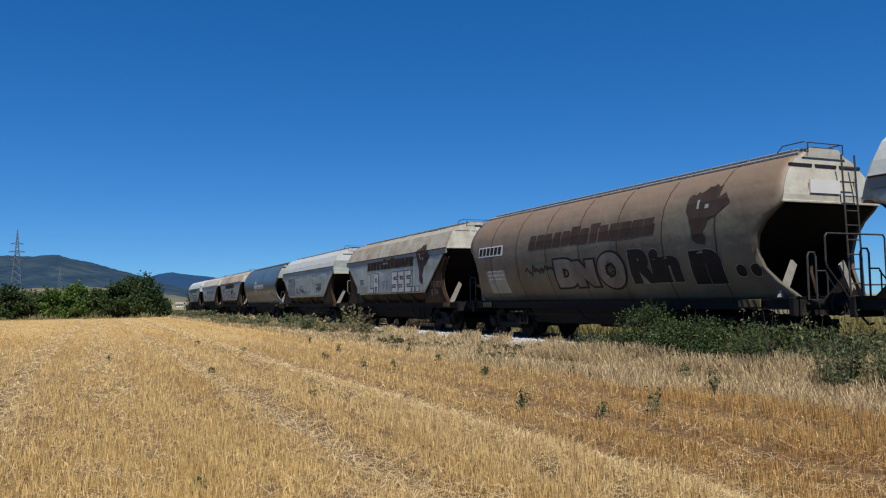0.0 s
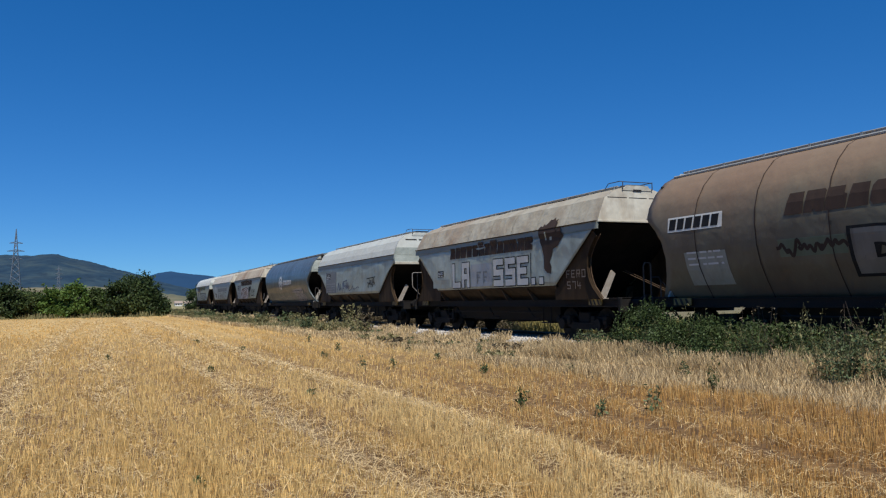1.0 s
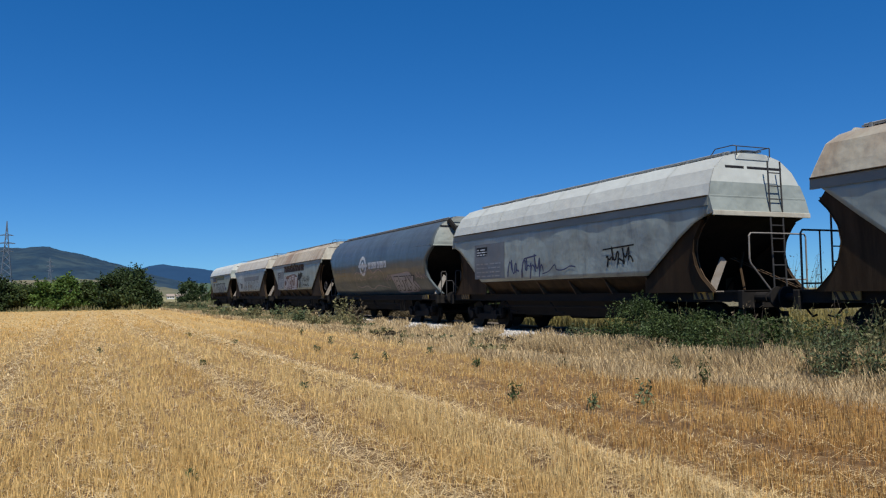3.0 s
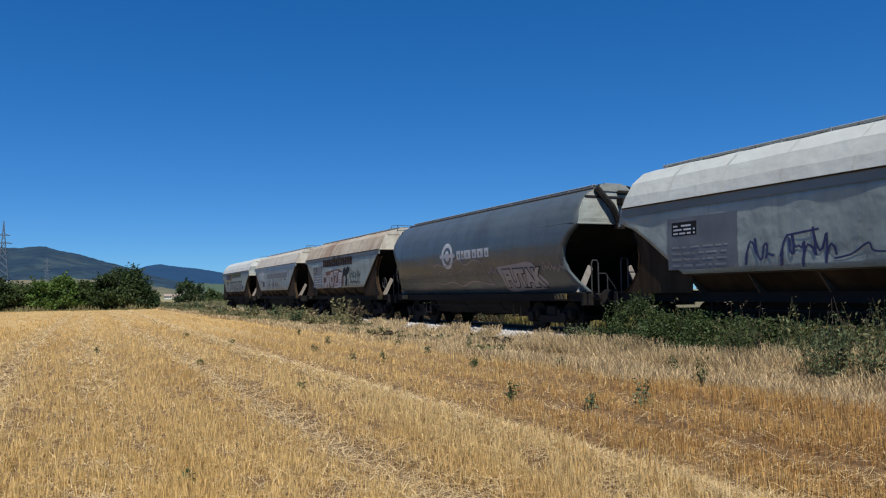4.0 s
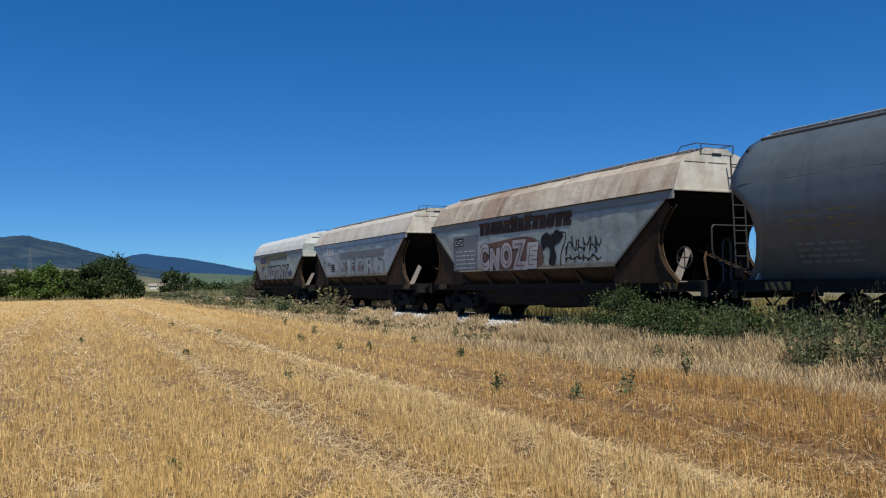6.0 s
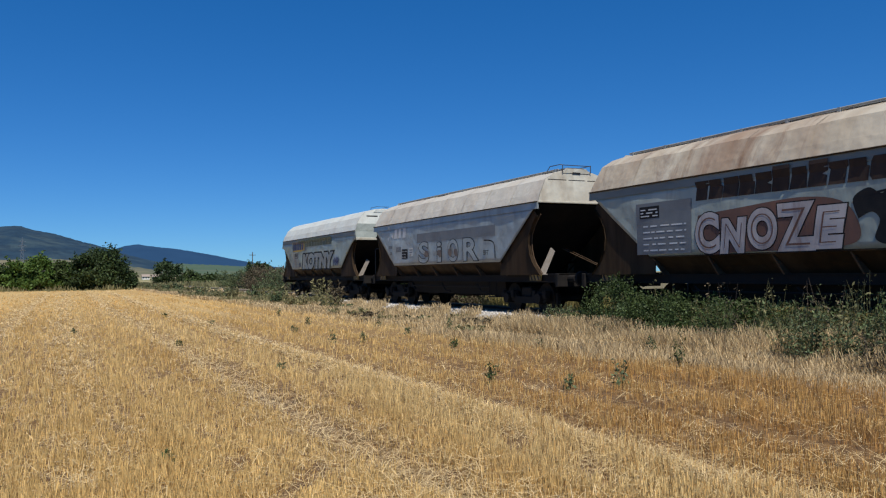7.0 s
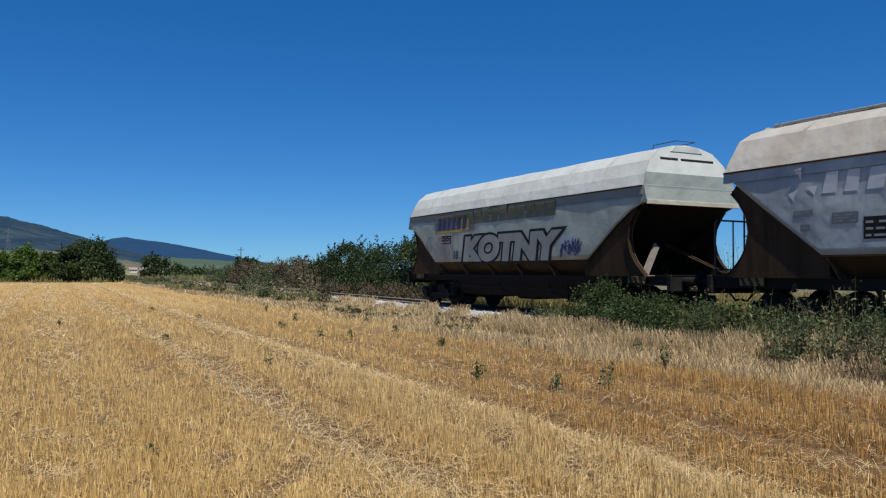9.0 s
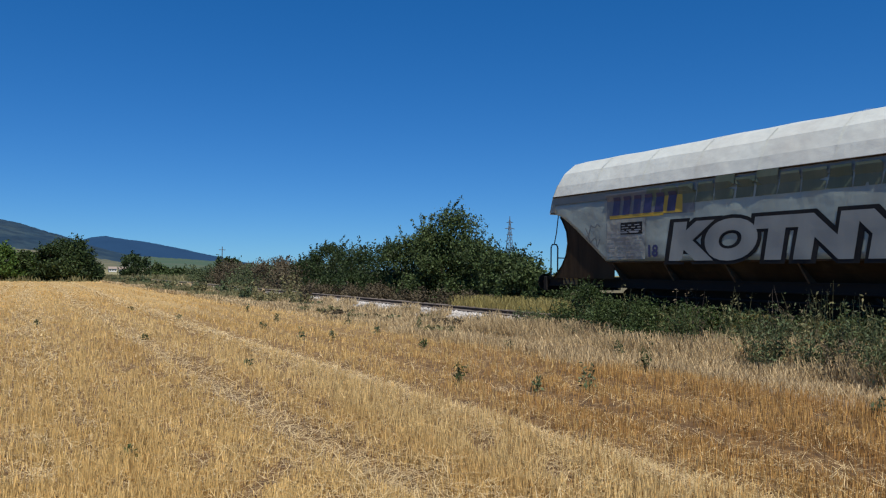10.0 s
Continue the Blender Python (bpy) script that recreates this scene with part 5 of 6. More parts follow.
    lay([(-1.55 + .2 * math.cos(k * .393), 2.58 + .2 * math.sin(k * .393)) for k in range(16)], [tuple(range(16))], "emblem_disc", INK_WHITE, w, s, .006)
    u = -.72
    for k, (wd, hh) in enumerate(((.38, .3), (.24, .3), (.62, .3), (.38, .3), (.55, .3), (.38, .3))):
        vs = [(u, 2.42), (u + wd * .82, 2.42), (u + wd * .82, 2.42 + hh), (u, 2.42 + hh)]
        lay(vs, [(0, 1, 2, 3)], "lettering_block", INK_WHITE, w, s, .006, "white rounded lettering block")
        stroke([(u + wd * .41, 2.48), (u + wd * .41, 2.62)], .07, PAINT["dark_tank"], w, s, .010, "block_slit")
        u += wd
    cloud = [(-2.95, 1.62), (-2.9, 2.15), (-2.45, 2.3), (-1.9, 2.2), (-1.2, 2.3), (-.6, 2.42), (-.1, 2.2), (.6, 2.35), (1.15, 2.2), (1.3, 1.85), (1.6, 1.5), (.9, 1.56), (.1, 1.62), (-.8, 1.46), (-1.5, 1.62), (-2.3, 1.55)]
    stroke(curve_through(cloud + [cloud[0]], 6), .038, INK_PINK, w, s, label="thin pinkish sprayed cloud outline")
    for k in range(4):
        stroke(squiggle(-2.6 + .85 * k, 1.8, .7, .35, rnd, 7), .025, INK_PINK, w, s, .010)
    for u0 in (1.5, 5.0, 5.55):
        for k in range(2):
            stroke(squiggle(u0, 1.75, .6, .35, rnd, 8), .025, INK_PINK, w, s, .010)
    tag = [(2.15, 2.05), (3.2, 2.08), (4.35, 2.12), (4.65, 1.8), (5.0, 1.5), (4.7, 1.33), (3.6, 1.30), (2.5, 1.28), (2.35, 1.7)]
    bubble(tag, w, s, INK_DUSKY, INK_PINK, .035)
    words("FUTAK", 2.5, 1.42, .52, INK_BLACK, w, s, .014, .075, 0, 1.02, .12, name="graffiti_outline")
    words("FUTAK", 2.5, 1.42, .52, INK_DUSKY, w, s, .019, .045, 0, 1.02, .12, "dusky grey sprayed bubble letters", "graffiti")
    for u0 in (-5.9, -5.0):
        text_bars(u0, u0 + .65, 2.15, 2.6, 3, YELLOW, w, s, int(u0 * -7), .18, .008)
    text_bars(-5.8, -4.4, 1.5, 1.95, 4, SIGN_GREY, w, s, 9, .45, .008)
    for mark in set(w.children) - fixed:
        mark.location.y -= .27
    # end arm and hinge block at the leading end
    part("hatch_arm", Shape().tube([(-.62, -7.0, 4.14), (-.50, -7.12, 3.92), (-.28, -7.24, 3.6), (-.12, -7.26, 3.3), (-.02, -7.26, 3.05)], .10, 6)
         .box(-.16, .1, -7.32, -7.16, 2.94, 3.12, .02), UNDER, w, "black cranked hatch arm")
    part("hinge_block", Shape().box(.05, .40, -7.3, -7.0, 3.66, 3.88, .03), UNDER, w)
    part("hinge_plate", Shape().box(.2, .95, -7.3, -7.1, 3.22, 3.28, .02), UNDER, w)
    part("hatch_gear", Shape().box(.1, .95, -7.05, -6.75, 3.98, 4.10, .03).tube([(.0, -6.9, 4.22), (.5, -6.95, 4.2), (.9, -7.0, 4.06)], .05), UNDER, w)

    w, s = angular_wagon("grey hopper wagon with a rust-stained roof and red sprayed letters", 81.1, "rust_roof", "grey_side", "end_white", faceted=False, seed=5, rich="wheel")
    panel(-4.75, -2.95, 1.62, 2.82, SIGN_GREY, w, s, .005, "data_panel", "dark grey data panel with white small print")
    panel(-4.62, -3.95, 2.46, 2.74, INK_BLACK, w, s, .008)
    text_bars(-4.58, -4.0, 2.5, 2.72, 3, INK_WHITE, w, s, 6, .4, .012)
    text_bars(-4.5, -3.1, 1.7, 2.4, 5, INK_WHITE, w, s, 7, .22, .010)
    brand_blocks(13, -2.85, 2.5, 2.74, .40, INK_BROWN, w, s, tall=(5, 7), seed=6)
    red = [(-2.75, 2.42), (-1.6, 2.5), (-.2, 2.58), (.7, 2.45), (1.05, 2.05), (1.0, 1.7), (.2, 1.62), (-1.5, 1.60), (-2.7, 1.64)]
    lay(curve_through(red + [red[0]], 5)[:-1], [tuple(range(5 * len(red)))], "graffiti_fill", INK_RED, w, s, .005, "dark red sprayed ground")
    for ch, u, v, h, wd, sh in (("C", -2.8, 1.68, .74, .88, .0), ("N", -2.1, 1.66, .60, .95, .12), ("O", -1.35, 1.72, .68, .85, .0), ("Z", -.55, 1.66, .80, .95, -.1), ("E", .15, 1.68, .66, 1.15, .15)):
        words(ch, u, v, h, INK_BLACK, w, s, .010, .105, sh, wd, .12, name="graffiti_outline")
        words(ch, u, v, h, DULL_PALE, w, s, .015, .082, sh, wd, .12, "pale sprayed bubble letter with dark outline", "graffiti")
        words(ch, u, v, h, INK_RED, w, s, .020, -.030, sh, wd, .12, name="graffiti_line")
    cloud = [(1.05, 2.1), (.95, 2.45), (1.25, 2.62), (1.5, 2.5), (1.75, 2.66), (2.1, 2.5), (1.9, 2.3), (1.65, 2.2), (1.75, 1.9), (1.6, 1.65), (1.35, 1.75), (1.45, 2.05), (1.3, 2.2)]
    lay(curve_through(cloud + [cloud[0]], 5)[:-1], [tuple(range(5 * len(cloud)))], "graffiti_fill", INK_BLACK, w, s, .007, "black sprayed jagged shape")
    for k in range(2):
        stroke(scrawl(2.15, 1.98 - .22 * k, 1.6, .5 - .3 * k, 6 + 2 * k, rnd), .04, INK_BLACK, w, s, .009 + .004 * k)
    stroke(curve_through([(1.2, 2.5), (2.2, 2.55), (2.0, 2.0), (1.95, 1.65)], 5), .04, INK_BLACK, w, s)

    w, s = angular_wagon("grey hopper wagon with a beige roof and outlined sprayed letters", 96.67, "beige_roof", "blue_side", "end_white", faceted=False, seed=6, rich_far=True, eave="blue_side")
    for k, a in enumerate((100, 220, 340)):
        c, d = math.cos(radians(a)), math.sin(radians(a))
        lay([(-4.72 + .1 * c, 2.86 + .1 * d), (-4.72 + .32 * c - .09 * d, 2.86 + .32 * d + .09 * c), (-4.72 + .32 * c + .09 * d, 2.86 + .32 * d - .09 * c)], [(0, 1, 2)], "emblem", INK_WHITE, w, s, .006, "three-part pale emblem")
    for u0, ww in ((-4.3, .36), (-3.87, .34), (-3.45, .4)):
        lay([(u0, 2.68), (u0 + ww * .8, 2.68), (u0 + ww * .95, 3.05), (u0 + .1, 3.05)], [(0, 1, 2, 3)], "lettering_block", INK_WHITE, w, s, .006, "white slanted lettering block")
    for u0, v0, u1, v1, m in ((-4.1, 2.12, -3.6, 2.32, SIGN_GREY), (-3.5, 1.84, -2.95, 2.22, INK_BLACK), (-2.8, 1.92, -2.4, 2.25, SIGN_WHITE), (-4.75, 2.02, -4.55, 2.14, SIGN_GREY), (-4.9, 2.28, -4.5, 2.4, SIGN_GREY)):
        panel(u0, u1, v0, v1, m, w, s)
        text_bars(u0 + .04, u1 - .04, v0 + .04, v1, 3, SIGN_GREY if m is SIGN_WHITE else INK_SILVER, w, s, int(u0 * -9), .35, .009)
    haze = surface("blue_grey_letter_fill", (.29, .33, .33), (.36, .39, .37), 2, .45, stretch=V)
    for ch, u0, wd in (("S", -1.85, 1.9), ("i", -.32, 2.3), ("O", .62, 1.0), ("R", 1.75, 1.7)):
        words(ch, u0, 1.68, .76, INK_BLACK, w, s, .006, .045, 0, wd, name="graffiti_outline")
        words(ch, u0, 1.68, .76, haze, w, s, .011, .022, 0, wd, label="grey sprayed letter with black outline", name="graffiti")
    for u0, ww in ((-1.28, .32), (-.22, .40), (.70, .26), (1.16, .26)):
        bubble(blob(u0, 1.84, ww, .26, rnd, 9, .2), w, s, RUST_SPRAY, RUST_SPRAY, .02, .014)
    panel(-2.0, 4.0, 2.42, 2.76, SIGN_GREY, w, s, .003, "repaint_patch", "blue-grey repainted band")
    words("BFT", 3.25, 1.82, .16, INK_BLACK, w, s, .014, name="graffiti")
    stroke(curve_through([(3.3, 2.3), (3.9, 2.2), (4.0, 1.7)], 5), .04, INK_BLACK, w, s)

    w, s = angular_wagon("pale grey hopper wagon with white roof and sprayed letters", 112.2, "white_roof", "pale_side", "white_roof", deep_end=True, seed=7, walkway=False)
    panel(-4.4, -1.6, 2.6, 3.18, SIGN_GREY, w, s, .004, "repaint_patch", "grey repainted band")
    panel(-2.5, -1.95, 2.62, 3.05, SIGN_YELLOW, w, s, .007, "sign_patch", "yellow corner of a company sign")
    panel(-4.3, -2.5, 2.58, 2.66, SIGN_YELLOW, w, s, .007, "sign_patch")
    vs, fs = [], []
    for i in range(6):
        a, j = -4.2 + .36 * i, len(vs)
        vs += [(a, 2.66), (a + .24, 2.66), (a + .31, 3.08), (a + .07, 3.08)]
        fs.append((j, j + 1, j + 2, j + 3))
    lay(vs, fs, "sign_bar", INK_BLUE, w, s, .011, "row of navy slanted bars")
    brand_blocks(12, -3.1, 3.0, 2.80, .40, INK_GREEN, w, s, tall=(4, 6), seed=8)
    panel(-4.4, -3.05, 1.62, 2.56, PAINT["end_grey"], w, s, .005, "data_panel", "grey data panel with small print")
    text_bars(-4.35, -3.1, 1.7, 2.35, 6, INK_SILVER, w, s, 11, .3, .010)
    panel(-3.9, -3.15, 2.2, 2.48, INK_BLACK, w, s, .009)
    text_bars(-3.86, -3.2, 2.23, 2.46, 4, INK_SILVER, w, s, 12, .35, .013)
    words("18", -3.02, 1.68, .26, INK_BLUE, w, s, .010, .012, name="lettering")
    words("KOTNY", -2.36, 1.64, .74, INK_BLACK, w, s, .007, .14, .12, 1.5, name="graffiti_outline")
    words("KOTNY", -2.32, 1.65, .72, SPRAY_GREY, w, s, .013, .075, .12, 1.52, label="silver sprayed block letters with black outline", name="graffiti")
    for k in range(3):
        stroke(scrawl(3.15 + .05 * k, 1.70 + .05 * k, .9, .42, 4 + k, rnd), .035, INK_BLUE, w, s, .009 + .004 * k)
    lay([(3.1, 1.75), (4.0, 1.7), (3.9, 2.2), (3.3, 2.25)], [(0, 1, 2, 3)], "graffiti_fill", surface("pale_blue_overspray", (.28, .36, .42), (.34, .40, .44), 3, .5), w, s, .004, "pale blue overspray")
    for k in range(2):
        stroke(squiggle(-5.2, 2.25 - .3 * k, .55, .3, rnd, 7), .03, SIGN_GREY, w, s)


build_train()

# ---- plants ----
def leaf_mesh(name, centres, size, material, seed, stretch=1.6):
    rng = np.random.default_rng(seed)
    n = len(centres)
    a = rng.normal(size=(n, 3))
    a /= np.linalg.norm(a, axis=1)[:, None]
    b = np.cross(a, rng.normal(size=(n, 3)))
    b /= np.linalg.norm(b, axis=1)[:, None]
    s = (size * rng.uniform(.6, 1.35, n))[:, None]
    v = np.empty((n, 4, 3))
    v[:, 0], v[:, 1], v[:, 2], v[:, 3] = centres - a * s * stretch / 2, centres + b * s * .45, centres + a * s * stretch / 2, centres - b * s * .45
    me = bpy.data.meshes.new(name)
    me.vertices.add(4 * n)
    me.vertices.foreach_set("co", v.reshape(-1))
    me.loops.add(4 * n)
    me.loops.foreach_set("vertex_index", np.arange(4 * n))
    me.polygons.add(n)
    me.polygons.foreach_set("loop_start", np.arange(0, 4 * n, 4))
    me.update(calc_edges=True)
    me.materials.append(material)
    return me


def bush(name, label, category, at, width, height, leaves, size, leaf, seed, clumps=16, group="", flat=.9, skirt=.12):
    """A trunk with limbs and a crown of leaf clumps with gaps between them."""
    rng = np.random.default_rng(seed)
    x, y, z0 = at[0], at[1], ground_height(at[0], at[1]) - .03
    t = thing(name, label, category, group, (x, y, z0))
    cs, rs = [], []
    for k in range(clumps):
        a, f = rng.uniform(0, 2 * np.pi), rng.uniform(0, 1) ** .6
        h = height * (skirt + (1 - skirt) * rng.uniform(0, 1) ** .8) if k % 3 else height * rng.uniform(.06, .32)
        reach = width / 2 * math.sqrt(max(.05, 1 - (h / height - .38) ** 2 / .48)) * .86
        r = width * rng.uniform(.10, .21)
        cs.append((math.cos(a) * f * reach, math.sin(a) * f * reach * flat, min(h, height - r * .7)))
        rs.append(r)
    s = Shape()
    s.tube([(0, 0, -.1), (.03 * width, .02, height * .25), (0, .03 * width, height * .55)], .035 * height, 6, .015 * height)
    for c in cs[:10]:
        s.tube([(0, 0, height * .08), (c[0] * .5, c[1] * .5, c[2] * .45), c], .014 * height, 4, .004 * height)
    part("trunk", s, BARK, t, "grey-brown branching stems")
    per = leaves // clumps
    pts = []
    for c, r in zip(cs, rs):
        d = rng.normal(size=(per, 3))
        d /= np.linalg.norm(d, axis=1)[:, None]
        rad = r * (rng.uniform(0, 1, per) ** .45) * (1 + .35 * np.sin(d[:, 0] * 5 + seed) * np.sin(d[:, 2] * 6))
        pts.append(np.array(c) + d * rad[:, None] * np.array([1.15, 1.15, .9]))
    pts = np.concatenate(pts)
    pts[:, 2] = np.maximum(pts[:, 2], .03)
    # stray shoots break the outline
    shoots = []
    for k in range(clumps):
        c = np.array(cs[rng.integers(0, clumps)])
        d = np.array([rng.normal(0, .5), rng.normal(0, .5), 1.0])
        m = max(8, per // 16)
        shoots.append(c + d * (rng.uniform(0, 1, m)[:, None] * height * .13 + rs[k] * .6) + rng.normal(0, size * .5, (m, 3)))
    pts = np.concatenate([pts] + shoots)
    part("crown", leaf_mesh("crown", pts, size, LEAF[leaf], seed, 2.2 if size < .05 else 1.6), None, t)
    return t


def weed(name, label, category, at, height, spread, stems, leaf, seed, per=26, size=.035, group=""):
    """Upright thin stems set with small leaves."""
    rng = np.random.default_rng(seed)
    t = thing(name, label, category, group, (at[0], at[1], ground_height(at[0], at[1]) - .02))
    s = Shape()
    pts = []
    for k in range(stems):
        a, r = rng.uniform(0, 2 * np.pi), spread * .5 * rng.uniform(0, 1) ** .5
        foot = np.array([math.cos(a) * r * .5, math.sin(a) * r * .5, 0])
        h = height * rng.uniform(.55, 1.05)
        tip = np.array([math.cos(a) * r * 1.1 + rng.normal(0, .06 * height), math.sin(a) * r * 1.1 + rng.normal(0, .06 * height), h])
        mid = (foot + tip) / 2 + np.array([rng.normal(0, .05), rng.normal(0, .05), .04]) * height
        s.tube([foot, mid, tip], .004 + .004 * height, 3, .002)
        f = rng.uniform(.12, 1.0, per)[:, None]
        p = foot * (1 - f) ** 2 + 2 * mid * f * (1 - f) + tip * f ** 2
        pts.append(p + rng.normal(0, 1, (per, 3)) * np.array([1, 1, .6]) * (.035 + .05 * height) * (1.1 - .6 * f))
    tagged(part("stalk", s, BARK if leaf in ("brown", "dark") else LEAF["olive"], t), kind="stuff")
    part("foliage", leaf_mesh("foliage", np.concatenate(pts), size, LEAF[leaf], seed, 2.4), None, t)
    return t


def build_plants():
    rnd = random.Random(31)
    # thicket beyond the track: x, y, width, height
    g = "thicket beyond the track"
    for i, (x, y, wd, h, lf) in enumerate(((18.9, 35.6, 5.2, 4.6, "green"), (18.3, 34.6, 4.0, 3.6, "green"), (18.6, 38.2, 3.8, 3.4, "green"), (18.7, 31.6, 3.8, 2.9, "green"), (18.8, 29.4, 3.2, 2.3, "green"), (18.5, 27.2, 3.0, 1.8, "green"),
                                            (18.4, 25.4, 2.2, 1.4, "green"), (18.6, 40.5, 4.2, 3.1, "dark"), (18.7, 44.5, 4.4, 3.1, "dark"), (18.5, 48.5, 4.2, 2.9, "dark"),
                                            (18.8, 52.0, 3.6, 3.4, "dark"), (18.4, 55.5, 3.6, 2.4, "dark"), (20.8, 32.6, 4.0, 2.6, "dark"), (20.6, 35.6, 5.0, 3.4, "dark"))):
        bush("leafy_bush", "dense dark green bush beside the railway", "bush", (x, y), wd, h, 13000 if h > 3.2 else 9000, .085, lf, 100 + i, 28, g, 1.0, .05)
    for i in range(9):
        bush("dry_undergrowth", "brown dry undergrowth at the thicket's foot", "bush", (16.9 + rnd.uniform(-.2, .4), 29 + 2.9 * i), 2.6, .55 + rnd.uniform(0, .35), 2600, .06, "brown", 600 + i, 14, g, 1.2, .02)
    for i in range(7):
        bush("dry_bush", "brownish half-dry bush beside the railway", "bush", (18.6 + rnd.uniform(-.5, .8), 50 + 7.0 * i), 5.5, 2.1 + rnd.uniform(-.2, .4), 5000, .09, "brown" if i % 3 else "grey", 130 + i, 14, g, 1.2, .05)
    bush("small_tree", "dark green bush far along the railway", "bush", (19.5, 86), 3.2, 2.9, 2200, .16, "dark", 141, 14, g)
    # hedge at the end of the field
    g = "hedge at the field's end"
    for i, (x, wd, h, lf) in enumerate(((-23, 8, 3.8, "green"), (-18, 7, 4.2, "dark"), (-13.5, 6, 3.8, "green"), (-10.3, 5, 3.9, "dark"), (-7.2, 5, 3.5, "green"), (-4.6, 4.5, 3.7, "bright"),
                                        (-2.4, 4.6, 4.2, "bright"), (-.2, 4.4, 3.6, "green"), (1.6, 3.6, 3.2, "bright"), (3.2, 4.4, 4.5, "dark"), (5.3, 6.4, 5.3, "dark"), (7.6, 3.8, 3.0, "dark"), (4.2, 5.0, 4.0, "green"), (6.6, 4.6, 3.9, "dark"), (5.5, 4.6, 4.6, "dark"))):
        bush("hedge_bush", "bushy green hedge shrub at the field's edge", "bush", (x, 111 + rnd.uniform(-2, 2)), wd, h, 5200, .21, lf, 160 + i, 26, g, 1.0, .02)
    for i in range(10):
        bush("hedge_bush", "bushy green hedge shrub at the field's edge", "bush", (-20 + 2.9 * i, 113.5 + rnd.uniform(-.8, .8)), 4.6, 2.9 + rnd.uniform(-.3, .4), 3600, .22, ("green", "dark", "bright")[i % 3], 640 + i, 20, g, 1.0, .02)
    g = "bushes far along the line"
    for i, (x, y, wd, h, lf) in enumerate(((18.0, 150, 6.2, 4.1, "dark"), (22.0, 150, 4.2, 2.4, "green"), (26, 152, 4.5, 1.7, "green"), (30, 155, 3.5, 1.5, "grey"), (35.2, 150, 3.0, 3.6, "dark"), (14.2, 190, 4, 2.4, "green"), (46, 170, 8, 3.0, "brown"), (56, 170, 9, 3.2, "brown"))):
        bush("distant_bush", "round green bush far off beside the line", "bush", (x, y), wd, h, 3000, .26, lf, 190 + i, 24, g, 1.0, .02)
    # scrub in front of the ballast
    g = "scrub before the ballast"
    for i, (x, y, wd, h, lv) in enumerate(((12.0, 15.3, 1.9, 1.22, 15000), (12.0, 14.0, 1.9, .98, 12000), (12.1, 12.7, 1.9, .9, 12000), (12.2, 11.4, 1.7, .82, 9000))):
        bush("bramble_bush", "dark arching bramble thicket on the verge", "bush", (x, y), wd, h, lv, .028, "green", 210 + i, 30, g, 1.2, .02)
    # x, y, height, spread, stems, leaf
    for i, (x, y, h, sp, st, lf) in enumerate(((11.5, 16.9, .65, .8, 34, "grey"), (11.2, 15.6, .5, .5, 26, "green"), (11.0, 14.3, .42, .5, 22, "grey"), (11.1, 13.2, .4, .5, 20, "grey"), (10.85, 10.9, .95, .75, 52, "green"),
                                               (11.3, 10.1, .6, .6, 20, "olive"), (10.5, 8.75, .95, .75, 44, "grey"), (10.75, 8.1, .8, .7, 34, "grey"), (10.95, 7.35, 1.05, .9, 46, "grey"), (10.45, 6.6, .95, .9, 46, "grey"),
                                               (10.9, 5.9, 1.1, 1.0, 44, "grey"), (11.5, 5.1, 1.1, 1.1, 40, "green"), (11.4, 9.3, .55, .6, 18, "olive"),
                                               (12.2, 10.6, 1.0, 1.2, 30, "grey"), (12.3, 9.9, .9, 1.1, 26, "green"), (12.2, 9.1, 1.1, 1.2, 30, "grey"), (12.3, 8.4, 1.15, 1.2, 30, "green"), (12.2, 7.7, 1.15, 1.2, 30, "grey"),
                                               (12.1, 7.0, 1.1, 1.2, 30, "green"), (12.2, 6.3, 1.2, 1.3, 32, "grey"), (12.0, 5.5, 1.2, 1.3, 32, "green"), (11.9, 8.7, .75, 1.1, 24, "olive"), (11.8, 7.4, .8, 1.1, 24, "olive"))):
        weed("tall_weed", "tall grey-green weed with thin stems", "weed", (x, y), h * rnd.uniform(.9, 1.08), sp, st, lf, 230 + i, 26, .028, g)
    for i, (x, y, wd, h) in enumerate(((12.4, 9.9, 1.5, .75), (12.4, 8.6, 1.4, .8), (12.3, 7.2, 1.4, .8), (12.3, 5.8, 1.5, .85))):
        bush("leafy_scrub", "low leafy green scrub at the ballast's edge", "bush", (x, y), wd, h, 6500, .026, "dark" if i % 2 else "green", 580 + i, 24, g, 1.2, .02)
    for i, (x, y, h) in enumerate(((12.1, 13.6, 1.25), (12.3, 12.2, 1.15), (12.2, 10.9, 1.3), (12.0, 9.6, 1.3), (12.2, 8.1, 1.4), (11.6, 6.9, 1.3), (10.7, 9.2, .8), (10.3, 7.4, .8), (11.7, 12.4, .9), (11.6, 11.3, .9), (11.3, 8.6, .95), (11.0, 6.7, .9), (11.8, 14.6, 1.0), (12.3, 7.2, 1.45), (12.3, 9.0, 1.4))):
        weed("dead_stalk_weed", "dry brown seeded weed stalks among the scrub", "weed", (x, y), h, .8, 12, "brown" if i % 2 else "olive", 560 + i, 14, .03, g)
    # weeds standing in the stubble
    g = "weeds in the stubble"
